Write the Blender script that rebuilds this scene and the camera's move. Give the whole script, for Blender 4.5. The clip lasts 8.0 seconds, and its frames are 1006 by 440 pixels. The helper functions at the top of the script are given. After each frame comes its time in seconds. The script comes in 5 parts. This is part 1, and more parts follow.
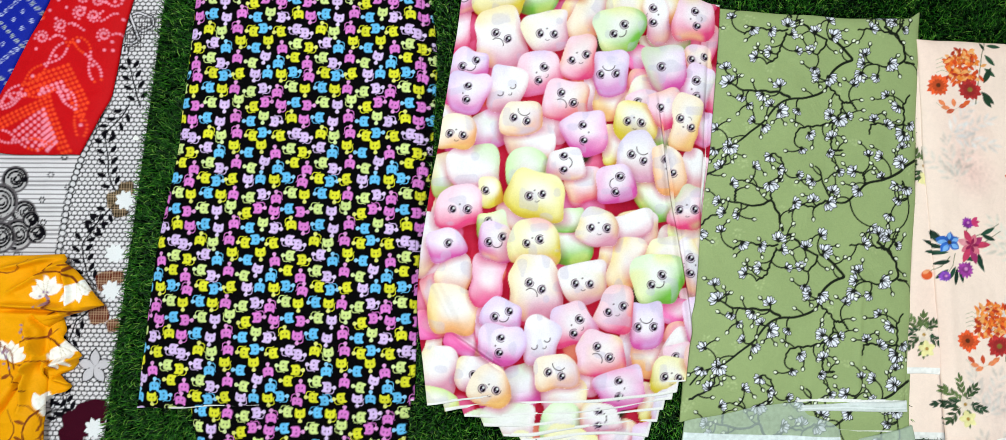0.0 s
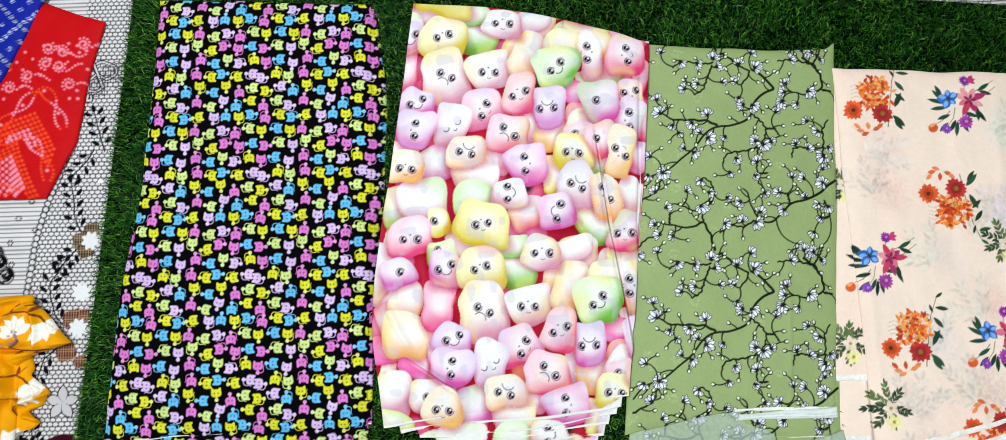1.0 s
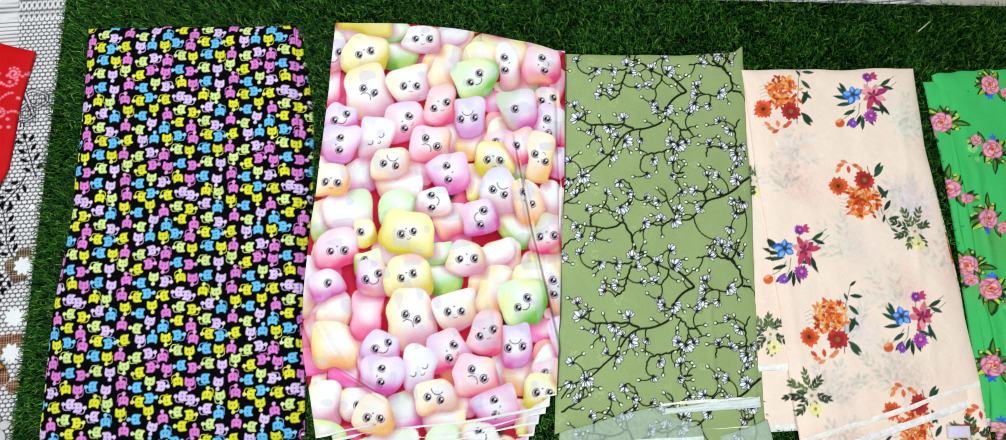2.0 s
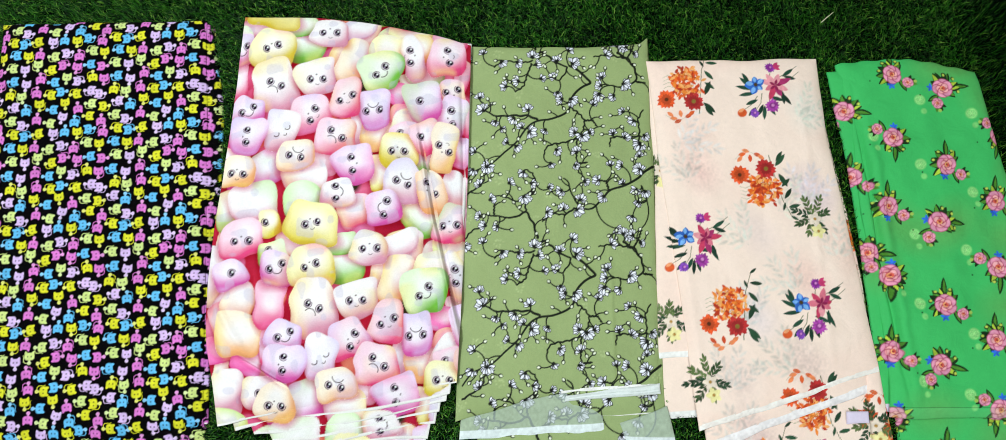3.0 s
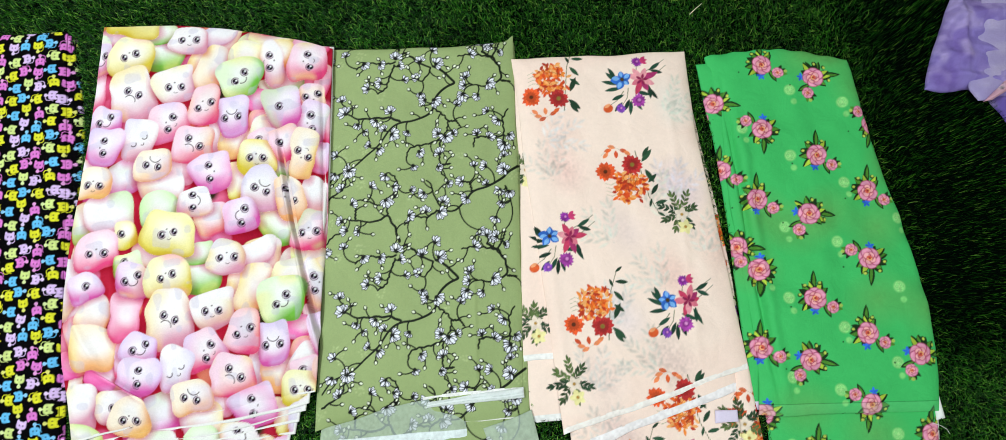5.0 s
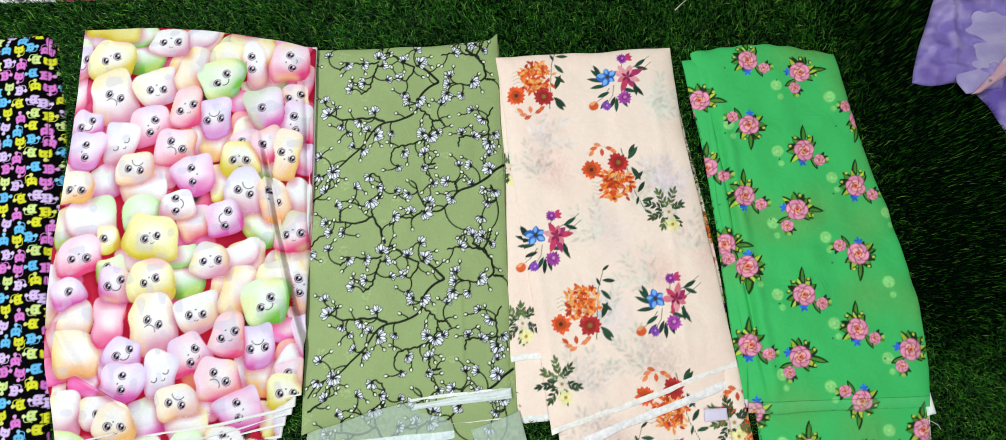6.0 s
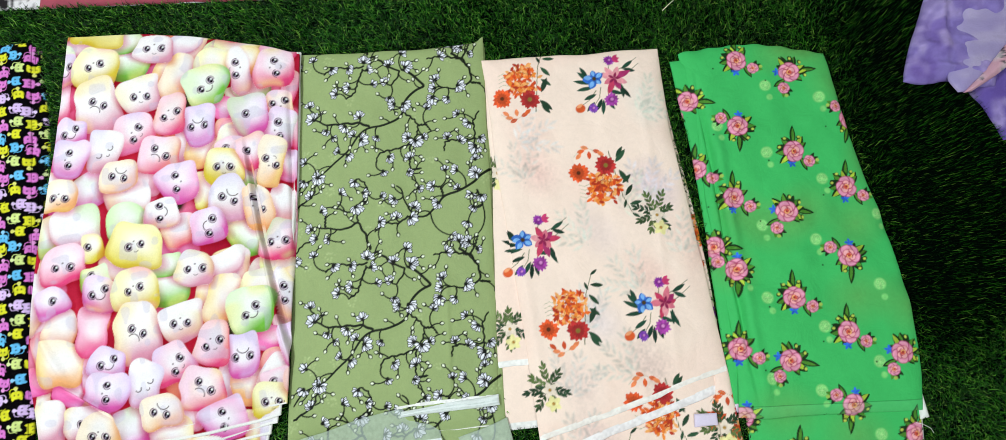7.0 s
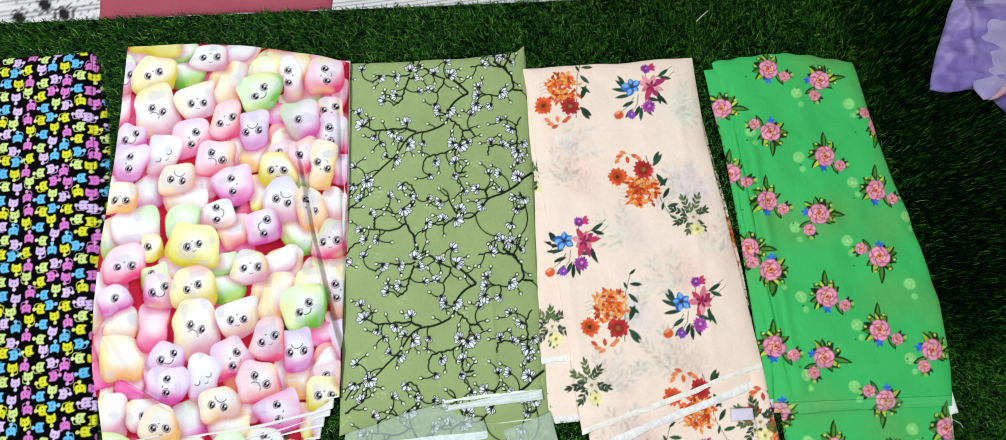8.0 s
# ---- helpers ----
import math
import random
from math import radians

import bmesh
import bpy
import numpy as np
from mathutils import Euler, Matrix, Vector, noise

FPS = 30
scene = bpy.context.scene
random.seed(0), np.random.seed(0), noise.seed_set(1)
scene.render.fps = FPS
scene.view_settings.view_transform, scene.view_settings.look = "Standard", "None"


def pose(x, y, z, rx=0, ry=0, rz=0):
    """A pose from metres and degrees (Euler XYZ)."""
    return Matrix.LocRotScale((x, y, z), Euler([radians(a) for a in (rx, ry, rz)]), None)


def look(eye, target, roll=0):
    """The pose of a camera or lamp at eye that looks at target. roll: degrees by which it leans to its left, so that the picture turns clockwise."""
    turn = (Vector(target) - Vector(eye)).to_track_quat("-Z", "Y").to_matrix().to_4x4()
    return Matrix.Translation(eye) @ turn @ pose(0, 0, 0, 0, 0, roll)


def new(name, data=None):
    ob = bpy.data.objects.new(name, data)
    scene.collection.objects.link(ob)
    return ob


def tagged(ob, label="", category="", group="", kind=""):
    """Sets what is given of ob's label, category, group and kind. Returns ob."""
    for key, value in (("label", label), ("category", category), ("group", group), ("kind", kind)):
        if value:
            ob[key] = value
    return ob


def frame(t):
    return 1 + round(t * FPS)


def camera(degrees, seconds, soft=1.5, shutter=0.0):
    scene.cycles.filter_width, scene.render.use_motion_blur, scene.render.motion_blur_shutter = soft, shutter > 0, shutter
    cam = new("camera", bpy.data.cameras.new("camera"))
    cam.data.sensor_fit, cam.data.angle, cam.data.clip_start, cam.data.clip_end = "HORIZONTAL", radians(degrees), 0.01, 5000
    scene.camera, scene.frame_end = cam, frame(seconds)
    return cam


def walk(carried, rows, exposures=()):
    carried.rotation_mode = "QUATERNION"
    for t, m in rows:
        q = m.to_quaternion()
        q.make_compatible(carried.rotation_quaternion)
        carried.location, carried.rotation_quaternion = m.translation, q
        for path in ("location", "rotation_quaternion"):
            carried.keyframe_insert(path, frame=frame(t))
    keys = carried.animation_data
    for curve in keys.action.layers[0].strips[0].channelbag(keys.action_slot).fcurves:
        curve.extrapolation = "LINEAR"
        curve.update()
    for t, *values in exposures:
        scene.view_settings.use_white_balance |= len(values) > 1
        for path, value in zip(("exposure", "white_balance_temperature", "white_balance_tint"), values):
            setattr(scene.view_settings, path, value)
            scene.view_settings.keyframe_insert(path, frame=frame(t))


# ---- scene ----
import functools

cam = camera(75.5, 8.0, soft=0.5)
PATH = [
    (0, (-0.264, 0.043, 1.249), (-0.309, 0.197, -0.745), -15.9),
    (0.5, (-0.228, 0.054, 1.293), (-0.259, 0.238, -0.699), -9.9),
    (1, (-0.184, 0.048, 1.32), (-0.191, 0.269, -0.668), -3.3),
    (2.5, (0.036, -0.02, 1.356), (0.072, 0.284, -0.62), 2.4),
    (3, (0.146, -0.046, 1.359), (0.171, 0.264, -0.616), 0.4),
    (3.5, (0.259, -0.061, 1.354), (0.275, 0.254, -0.621), -1.7),
    (4, (0.344, -0.062, 1.346), (0.359, 0.254, -0.629), -2.3),
    (4.5, (0.404, -0.067, 1.339), (0.418, 0.256, -0.635), -2.9),
    (6, (0.465, -0.074, 1.323), (0.48, 0.251, -0.65), -3.9),
    (6.5, (0.485, -0.065, 1.316), (0.495, 0.257, -0.658), -4.9),
    (7, (0.499, -0.064, 1.312), (0.505, 0.258, -0.661), -6.0),
    (7.5, (0.457, -0.064, 1.344), (0.458, 0.278, -0.627), -6.9),
    (8, (0.42, -0.075, 1.365), (0.414, 0.271, -0.605), -7.9),
]
walk(cam, [(t, look(eye, target, roll)) for t, eye, target, roll in PATH])

# ---------------------------------------------------------------- light
world = bpy.data.worlds.new("world")
scene.world = world
world.use_nodes = True
world.node_tree.nodes["Background"].inputs[0].default_value = (0.55, 0.62, 0.75, 1)
world.node_tree.nodes["Background"].inputs[1].default_value = 0.02


def area_lamp(name, eye, target, sx, sy, watts, colour):
    data = bpy.data.lights.new(name, "AREA")
    data.shape, data.size, data.size_y, data.energy, data.color = "RECTANGLE", sx, sy, watts, colour
    ob = new(name, data)
    ob.matrix_world = look(eye, target)
    return ob


area_lamp("unseen_lamp", (-0.85, 0.55, 2.72), (-0.60, 0.45, 0.0), 1.25, 0.3, 92, (0.87, 0.97, 1.0))
# Fill lamp, added unseen to brighten the right and near side.
area_lamp("unseen_lamp", (0.95, -1.45, 2.74), (0.95, -0.8, 0.0), 1.25, 0.3, 42, (0.87, 0.97, 1.0))
scene.view_settings.exposure = -0.49


# ---------------------------------------------------------------- helpers
def srgb(h):
    c = [int(h[i:i + 2], 16) / 255 for i in (0, 2, 4)]
    return np.array([v / 12.92 if v < 0.04045 else ((v + 0.055) / 1.055) ** 2.4 for v in c])


def vnoise(x, y, cell, seed):
    """Smooth value noise in 0..1 on arrays."""
    table = np.random.default_rng(seed).random((64, 64))
    gx, gy = np.asarray(x) / cell, np.asarray(y) / cell
    ix, iy = np.floor(gx).astype(int), np.floor(gy).astype(int)
    fx, fy = gx - ix, gy - iy
    fx, fy = fx * fx * (3 - 2 * fx), fy * fy * (3 - 2 * fy)
    a, b = table[ix % 64, iy % 64], table[(ix + 1) % 64, iy % 64]
    c, d = table[ix % 64, (iy + 1) % 64], table[(ix + 1) % 64, (iy + 1) % 64]
    return (a * (1 - fx) + b * fx) * (1 - fy) + (c * (1 - fx) + d * fx) * fy


def nodes_of(name):
    m = bpy.data.materials.new(name)
    m.use_nodes = True
    return m, m.node_tree.nodes, m.node_tree.links, m.node_tree.nodes["Principled BSDF"]


def cloth_material(name, rough, sheen, weave, specular=0.35, uneven=1.0):
    """Dyed cloth: the print's dye, a fine weave relief and slight unevenness."""
    m, n, l, p = nodes_of(name)
    dye = n.new("ShaderNodeAttribute")
    dye.attribute_name = "dye"
    where = n.new("ShaderNodeNewGeometry")
    grain = n.new("ShaderNodeTexNoise")
    grain.inputs["Scale"].default_value, grain.inputs["Detail"].default_value = 420, 2
    blot = n.new("ShaderNodeTexNoise")
    blot.inputs["Scale"].default_value, blot.inputs["Detail"].default_value = 9, 4
    l.new(where.outputs["Position"], grain.inputs["Vector"])
    l.new(where.outputs["Position"], blot.inputs["Vector"])
    add = n.new("ShaderNodeMath")
    add.operation = "ADD"
    l.new(grain.outputs["Fac"], add.inputs[0])
    l.new(blot.outputs["Fac"], add.inputs[1])
    span = n.new("ShaderNodeMapRange")
    span.inputs["From Min"].default_value, span.inputs["From Max"].default_value = 0.6, 1.4
    span.inputs["To Min"].default_value, span.inputs["To Max"].default_value = 1 - 0.10 * uneven, 1 + 0.06 * uneven
    l.new(add.outputs[0], span.inputs["Value"])
    mul = n.new("ShaderNodeVectorMath")
    mul.operation = "SCALE"
    l.new(dye.outputs["Color"], mul.inputs[0])
    l.new(span.outputs["Result"], mul.inputs["Scale"])
    l.new(mul.outputs[0], p.inputs["Base Color"])
    bump = n.new("ShaderNodeBump")
    bump.inputs["Strength"].default_value, bump.inputs["Distance"].default_value = weave, 0.0006
    l.new(grain.outputs["Fac"], bump.inputs["Height"])
    slack = n.new("ShaderNodeTexNoise")
    slack.inputs["Scale"].default_value, slack.inputs["Detail"].default_value, slack.inputs["Distortion"].default_value = 22, 3, 0.6
    l.new(where.outputs["Position"], slack.inputs["Vector"])
    soft = n.new("ShaderNodeBump")
    soft.inputs["Strength"].default_value, soft.inputs["Distance"].default_value = 0.35, 0.010
    l.new(slack.outputs["Fac"], soft.inputs["Height"])
    l.new(soft.outputs["Normal"], bump.inputs["Normal"])
    l.new(bump.outputs["Normal"], p.inputs["Normal"])
    p.inputs["Roughness"].default_value = rough
    p.inputs["Specular IOR Level"].default_value = specular
    p.inputs["Sheen Weight"].default_value = sheen
    return m


COTTON = cloth_material("cotton", 0.85, 0.0, 0.5, 0.04)
CREPE = cloth_material("crepe", 0.65, 0.0, 0.35, 0.2)
GEORGETTE = cloth_material("georgette", 0.7, 0.0, 0.35, 0.2, 0.5)
SATIN = cloth_material("satin", 0.65, 0.0, 0.2, 0.1)


class Canvas:
    """Dye on the points of a cloth: motifs are laid on in order."""

    def __init__(self, x, y, base):
        self.order = np.argsort(y)
        self.x, self.y = x[self.order], y[self.order]
        self.rgb = np.tile(np.asarray(base, float), (len(x), 1))

    def near(self, cx, cy, r):
        a, b = np.searchsorted(self.y, (cy - r, cy + r))
        k = np.nonzero(np.abs(self.x[a:b] - cx) < r)[0] + a
        return k, self.x[k] - cx, self.y[k] - cy

    def lay(self, k, cover, colour):
        c = np.clip(cover, 0, 1)[:, None]
        self.rgb[k] = self.rgb[k] * (1 - c) + np.asarray(colour) * c

    def oval(self, cx, cy, rx, ry, turn, colour, alpha=1.0, soft=0.0009, power=2.0):
        k, dx, dy = self.near(cx, cy, max(rx, ry) * 1.2 + 2 * soft)
        if not len(k):
            return
        ca, sa = math.cos(turn), math.sin(turn)
        u, v = dx * ca + dy * sa, dy * ca - dx * sa
        f = (np.abs(u / rx) ** power + np.abs(v / ry) ** power) ** (1 / power)
        self.lay(k, alpha * (0.5 + (1 - f) * min(rx, ry) / soft / 2), colour)

    def ring(self, cx, cy, r, width, colour, alpha=1.0, a0=0.0, a1=7.0):
        k, dx, dy = self.near(cx, cy, r + width * 2)
        if not len(k):
            return
        d = np.abs(np.hypot(dx, dy) - r)
        span = (np.arctan2(dy, dx) - a0) % (2 * math.pi) < (a1 - a0)
        self.lay(k, alpha * span * (0.5 + (width / 2 - d) / 0.0012), colour)

    def stroke(self, pts, w0, w1, colour, alpha=1.0):
        for i in range(len(pts) - 1):
            (ax, ay), (bx, by) = pts[i], pts[i + 1]
            f0, f1 = i / (len(pts) - 1), (i + 1) / (len(pts) - 1)
            wa, wb = w0 + (w1 - w0) * f0, w0 + (w1 - w0) * f1
            k, dx, dy = self.near((ax + bx) / 2, (ay + by) / 2, math.hypot(bx - ax, by - ay) / 2 + w0 + w1 + 0.002)
            if not len(k):
                continue
            px, py = dx + (bx - ax) / 2, dy + (by - ay) / 2
            ll = max((bx - ax) ** 2 + (by - ay) ** 2, 1e-9)
            s = np.clip((px * (bx - ax) + py * (by - ay)) / ll, 0, 1)
            d = np.hypot(px - s * (bx - ax), py - s * (by - ay))
            self.lay(k, alpha * (0.5 + ((wa + (wb - wa) * s) / 2 - d) / 0.0012), colour)

    def leaf(self, x, y, length, width, turn, colour, alpha=1.0):
        """A pointed leaf that starts at x, y and grows along turn."""
        cx, cy = x + math.cos(turn) * length / 2, y + math.sin(turn) * length / 2
        k, dx, dy = self.near(cx, cy, length * 0.6 + 0.002)
        if not len(k):
            return
        ca, sa = math.cos(turn), math.sin(turn)
        u, v = (dx * ca + dy * sa) / (length / 2), dy * ca - dx * sa
        w = width / 2 * np.clip(1 - u * u, 0, 1)
        self.lay(k, alpha * (np.abs(u) < 1) * (0.5 + (w - np.abs(v)) / 0.0012), colour)

    def done(self):
        out = np.empty((len(self.order), 4), np.float32)
        out[self.order, :3] = np.clip(self.rgb, 0, 1)
        out[:, 3] = 1
        return out


def mesh_from(name, verts, faces, material, parent=None, dye=None, smooth=True):
    me = bpy.data.meshes.new(name)
    verts, faces = np.asarray(verts, np.float32), np.asarray(faces, np.int32)
    size = faces.shape[1]
    me.vertices.add(len(verts))
    me.vertices.foreach_set("co", verts.ravel())
    me.loops.add(faces.size)
    me.loops.foreach_set("vertex_index", faces.ravel())
    me.polygons.add(len(faces))
    me.polygons.foreach_set("loop_start", np.arange(0, faces.size, size, dtype=np.int32))
    me.update(calc_edges=True)
    me.polygons.foreach_set("use_smooth", np.full(len(faces), smooth))
    if dye is not None:
        a = me.color_attributes.new("dye", "FLOAT_COLOR", "POINT")
        a.data.foreach_set("color", dye.ravel())
    me.materials.append(material)
    ob = new(name, me)
    ob.parent = parent
    return ob


def part(name, bm, material, parent, label=""):
    me = bpy.data.meshes.new(name)
    bm.to_mesh(me)
    bm.free()
    me.materials.append(material)
    ob = new(name, me)
    ob.parent = parent
    return tagged(ob, label) if label else ob


def thing(name, x, y, z, label, category, group=""):
    ob = new(name)
    ob.empty_display_size = 0.05
    ob.location = (x, y, z)
    bpy.context.view_layer.update()
    return tagged(ob, label, category, group)


def along(pts, v, sharp=False):
    """Points along a soft line through pts, at v in 0..1."""
    pts = np.asarray(pts, float)
    s = np.r_[0, np.cumsum(np.hypot(*np.diff(pts, axis=0).T))]
    s /= s[-1]
    fine = np.linspace(0, 1, 200)
    q = np.stack([np.interp(fine, s, pts[:, i]) for i in (0, 1)], 1)
    if len(pts) > 2 and not sharp:
        pad = np.r_[2 * q[0] - q[15:0:-1], q, 2 * q[-1] - q[-2:-17:-1]].reshape(-1, 2)
        ker = np.hanning(25)
        q = np.stack([np.convolve(pad[:, i], ker / ker.sum(), "same")[15:-15] for i in (0, 1)], 1)
    return np.stack([np.interp(v, fine, q[:, i]) for i in (0, 1)], 1)


def steps(length, fine, coarse, lo, hi):
    """Samples in 0..1: fine within lo and hi metres of the ends, coarse between."""
    out = [0.0]
    while out[-1] < length:
        s = out[-1]
        out.append(s + (fine if s < lo or s > length - hi else coarse))
    a = np.array(out)
    return a / a[-1]


PRESSED = []   # outlines of all that lies on the mat and flattens its pile


def cloth(name, parent, left, right, z0, lift, dyer, material, base, step=0.0016, roll=0.012, wrinkle=0.0015, scale=0.11, seed=1,
          top=None, bottom=None, folds=(), border=None, drop=0.004, label="", crumple=0.0, wash=0.12, sharp=False):
    """A cloth laid flat between a left and a right edge, both from its near end to its far end. top, bottom: how its ends bow.
    folds: soft ridges (x0, y0, x1, y1, height, width). border: metres of fine mesh at left, right, near and far end."""
    PRESSED.append((left, right))
    left, right = np.asarray(left, float), np.asarray(right, float)
    height = np.hypot(*(left[-1] - left[0]))
    width = np.hypot(*(right[0] - left[0]))
    b = border or (9, 9, 9, 9)
    u, v = steps(width, step, step, 9, 9), steps(height, step, step, 9, 9)
    u, v = np.r_[0, u, 1], np.r_[0, v, 1]
    le, ri = along(left, v, sharp), along(right, v, sharp)
    uu, vv = np.meshgrid(u, v)
    p = le[:, None] * (1 - uu[..., None]) + ri[:, None] * uu[..., None]
    if bottom is not None:
        p[..., 1] += bottom(uu) * np.clip(1 - vv * height / 0.25, 0, 1) ** 2
    if top is not None:
        p[..., 1] += top(uu) * np.clip(1 - (1 - vv) * height / 0.25, 0, 1) ** 2
    x, y = p[..., 0], p[..., 1]
    sway = (vnoise(x, y, 0.07, seed + 5) - 0.5) * 0.004
    du, dv = np.minimum(uu, 1 - uu) * width, np.minimum(vv, 1 - vv) * height
    edge = np.exp(-du / 0.02)
    x += sway * edge * 0.7
    y += (vnoise(x, y, 0.06, seed + 6) - 0.5) * 0.006 * np.exp(-dv / 0.02)
    z = z0 + lift * (1 - np.exp(-du / roll)) * (1 - np.exp(-dv / roll))
    z = z + wrinkle * 2 * (vnoise(x, y, scale, seed) - 0.5) + wrinkle * (vnoise(x, y, scale * 0.35, seed + 1) - 0.5)
    z += 0.0007 * (vnoise(x * 1.0, y * 0.4, 0.02, seed + 2) - 0.5)
    for x0, y0, x1, y1, h, w in folds:
        ll = (x1 - x0) ** 2 + (y1 - y0) ** 2
        s = ((x - x0) * (x1 - x0) + (y - y0) * (y1 - y0)) / ll
        d = ((x - x0) * (y1 - y0) - (y - y0) * (x1 - x0)) / math.sqrt(ll)
        fade = np.clip(np.minimum(s, 1 - s) * 4 + 0.25, 0, 1)
        z += h * np.exp(-(d / w) ** 2) * fade
    if crumple:   # sharp creases between slack hollows
        a, b2 = vnoise(x + 0.3 * y, y - 0.2 * x, 0.075, seed + 8), vnoise(x - 0.4 * y, y + 0.5 * x, 0.042, seed + 9)
        z += crumple * (1 - 2 * np.abs(2 * a - 1)) * (1 - np.exp(-du / 0.02)) + 0.5 * crumple * (1 - 2 * np.abs(2 * b2 - 1)) * (1 - np.exp(-du / 0.02))
        z = np.maximum(z, z0 - 0.004)
    rim = np.zeros(z.shape, bool)
    rim[0], rim[-1], rim[:, 0], rim[:, -1] = True, True, True, True
    z[rim] -= drop
    nv, nu = z.shape
    canvas = Canvas(x.ravel(), y.ravel(), base)
    canvas.u, canvas.v = (uu * width).ravel()[canvas.order], (vv * height).ravel()[canvas.order]
    canvas.w, canvas.h = width, height
    dyer(canvas)
    uneven = 1 + wash * 2 * (vnoise(canvas.x, canvas.y, 0.0045, seed + 11) - 0.5) + wash * (vnoise(canvas.x, canvas.y, 0.016, seed + 12) - 0.5)
    motif = np.clip(np.abs(canvas.rgb - np.asarray(base)).sum(1) * 3, 0.15, 1)
    canvas.rgb *= (1 + (uneven - 1) * motif)[:, None]
    i = np.arange(nu * nv).reshape(nv, nu)
    faces = np.stack([i[:-1, :-1], i[:-1, 1:], i[1:, 1:], i[1:, :-1]], -1)
    verts = np.stack([x, y, z], -1).reshape(-1, 3)
    dye = canvas.done()
    if border:   # a wide mesh where the cloth lies under its upper fold
        hidden = (uu * width > b[0]) & ((1 - uu) * width > b[1]) & (vv * height > b[2]) & ((1 - vv) * height > b[3])
        fine, wide, q = np.ones((nv - 1, nu - 1), bool), [], 9
        for r in range(1, nv - 1 - q, q):
            for s in range(1, nu - 1 - q, q):
                if hidden[r:r + q + 1, s:s + q + 1].all():
                    fine[r:r + q, s:s + q] = False
                    wide.append((i[r, s], i[r, s + q], i[r + q, s + q], i[r + q, s]))
        faces = np.concatenate([faces[fine], np.array(wide, int).reshape(-1, 4)])
        used, back = np.unique(faces, return_inverse=True)
        faces, verts, dye = back.reshape(-1, 4), verts[used], dye[used]
    faces = faces.reshape(-1, 4)
    if parent is not None:
        verts = verts - np.array(parent.location)
    ob = mesh_from(name, verts, faces, material, parent, dye)
    return tagged(ob, label) if label else ob


# ---------------------------------------------------------------- plain materials
def plain(name, colour, rough, scale, spread=0.12, bump=0.1):
    m, n, l, p = nodes_of(name)
    tex = n.new("ShaderNodeTexNoise")
    tex.inputs["Scale"].default_value, tex.inputs["Detail"].default_value = scale, 6
    where = n.new("ShaderNodeNewGeometry")
    l.new(where.outputs["Position"], tex.inputs["Vector"])
    ramp = n.new("ShaderNodeValToRGB")
    c = srgb(colour)
    ramp.color_ramp.elements[0].position, ramp.color_ramp.elements[1].position = 0.3, 0.7
    ramp.color_ramp.elements[0].color = (*(c * (1 - spread)), 1)
    ramp.color_ramp.elements[1].color = (*np.clip(c * (1 + spread), 0, 1), 1)
    l.new(tex.outputs["Fac"], ramp.inputs["Fac"])
    l.new(ramp.outputs["Color"], p.inputs["Base Color"])
    b = n.new("ShaderNodeBump")
    b.inputs["Strength"].default_value, b.inputs["Distance"].default_value = bump, 0.002
    l.new(tex.outputs["Fac"], b.inputs["Height"])
    l.new(b.outputs["Normal"], p.inputs["Normal"])
    p.inputs["Roughness"].default_value = rough
    p.inputs["Specular IOR Level"].default_value = 0.5 if rough < 0.8 else 0.0
    return m


def blade_material():
    m, n, l, p = nodes_of("turf_blade")
    geo = n.new("ShaderNodeNewGeometry")
    ramp = n.new("ShaderNodeValToRGB")
    e = ramp.color_ramp.elements
    e[0].position, e[0].color = 0.0, (0.001, 0.010, 0.001, 1)
    e[1].position, e[1].color = 1.0, (0.22, 0.42, 0.06, 1)
    for at, c in ((0.38, (0.002, 0.030, 0.001, 1)), (0.70, (0.012, 0.110, 0.004, 1)), (0.90, (0.055, 0.240, 0.012, 1))):
        e.new(at).color = c
    l.new(geo.outputs["Random Per Island"], ramp.inputs["Fac"])
    patch = n.new("ShaderNodeTexNoise")
    patch.inputs["Scale"].default_value, patch.inputs["Detail"].default_value = 7, 3
    l.new(geo.outputs["Position"], patch.inputs["Vector"])
    span = n.new("ShaderNodeMapRange")
    span.inputs["From Min"].default_value, span.inputs["From Max"].default_value = 0.3, 0.7
    span.inputs["To Min"].default_value, span.inputs["To Max"].default_value = 0.75, 1.2
    l.new(patch.outputs["Fac"], span.inputs["Value"])
    mul = n.new("ShaderNodeVectorMath")
    mul.operation = "SCALE"
    l.new(ramp.outputs["Color"], mul.inputs[0])
    l.new(span.outputs["Result"], mul.inputs["Scale"])
    l.new(mul.outputs[0], p.inputs["Base Color"])
    p.inputs["Roughness"].default_value = 0.5
    p.inputs["Specular IOR Level"].default_value = 0.2
    return m


BLADE = blade_material()
BACKING = plain("turf_backing", "030a05", 0.9, 60)
PLASTER = plain("plaster", "dedbd2", 0.9, 5, 0.04)
CEILING = plain("ceiling_paint", "f2f1ee", 0.9, 4, 0.02)
TERRAZZO = plain("floor_stone", "b9b2a6", 0.45, 40, 0.15, 0.03)

# ---------------------------------------------------------------- the room


def box(name, lo, hi, material):
    bm = bmesh.new()
    bmesh.ops.create_cube(bm, size=1)
    size, mid = Vector(hi) - Vector(lo), (Vector(hi) + Vector(lo)) / 2
    bm.transform(Matrix.Translation(mid) @ Matrix.Diagonal((*size, 1)))
    ob = part(name, bm, material, None)
    return tagged(ob, kind="structure")


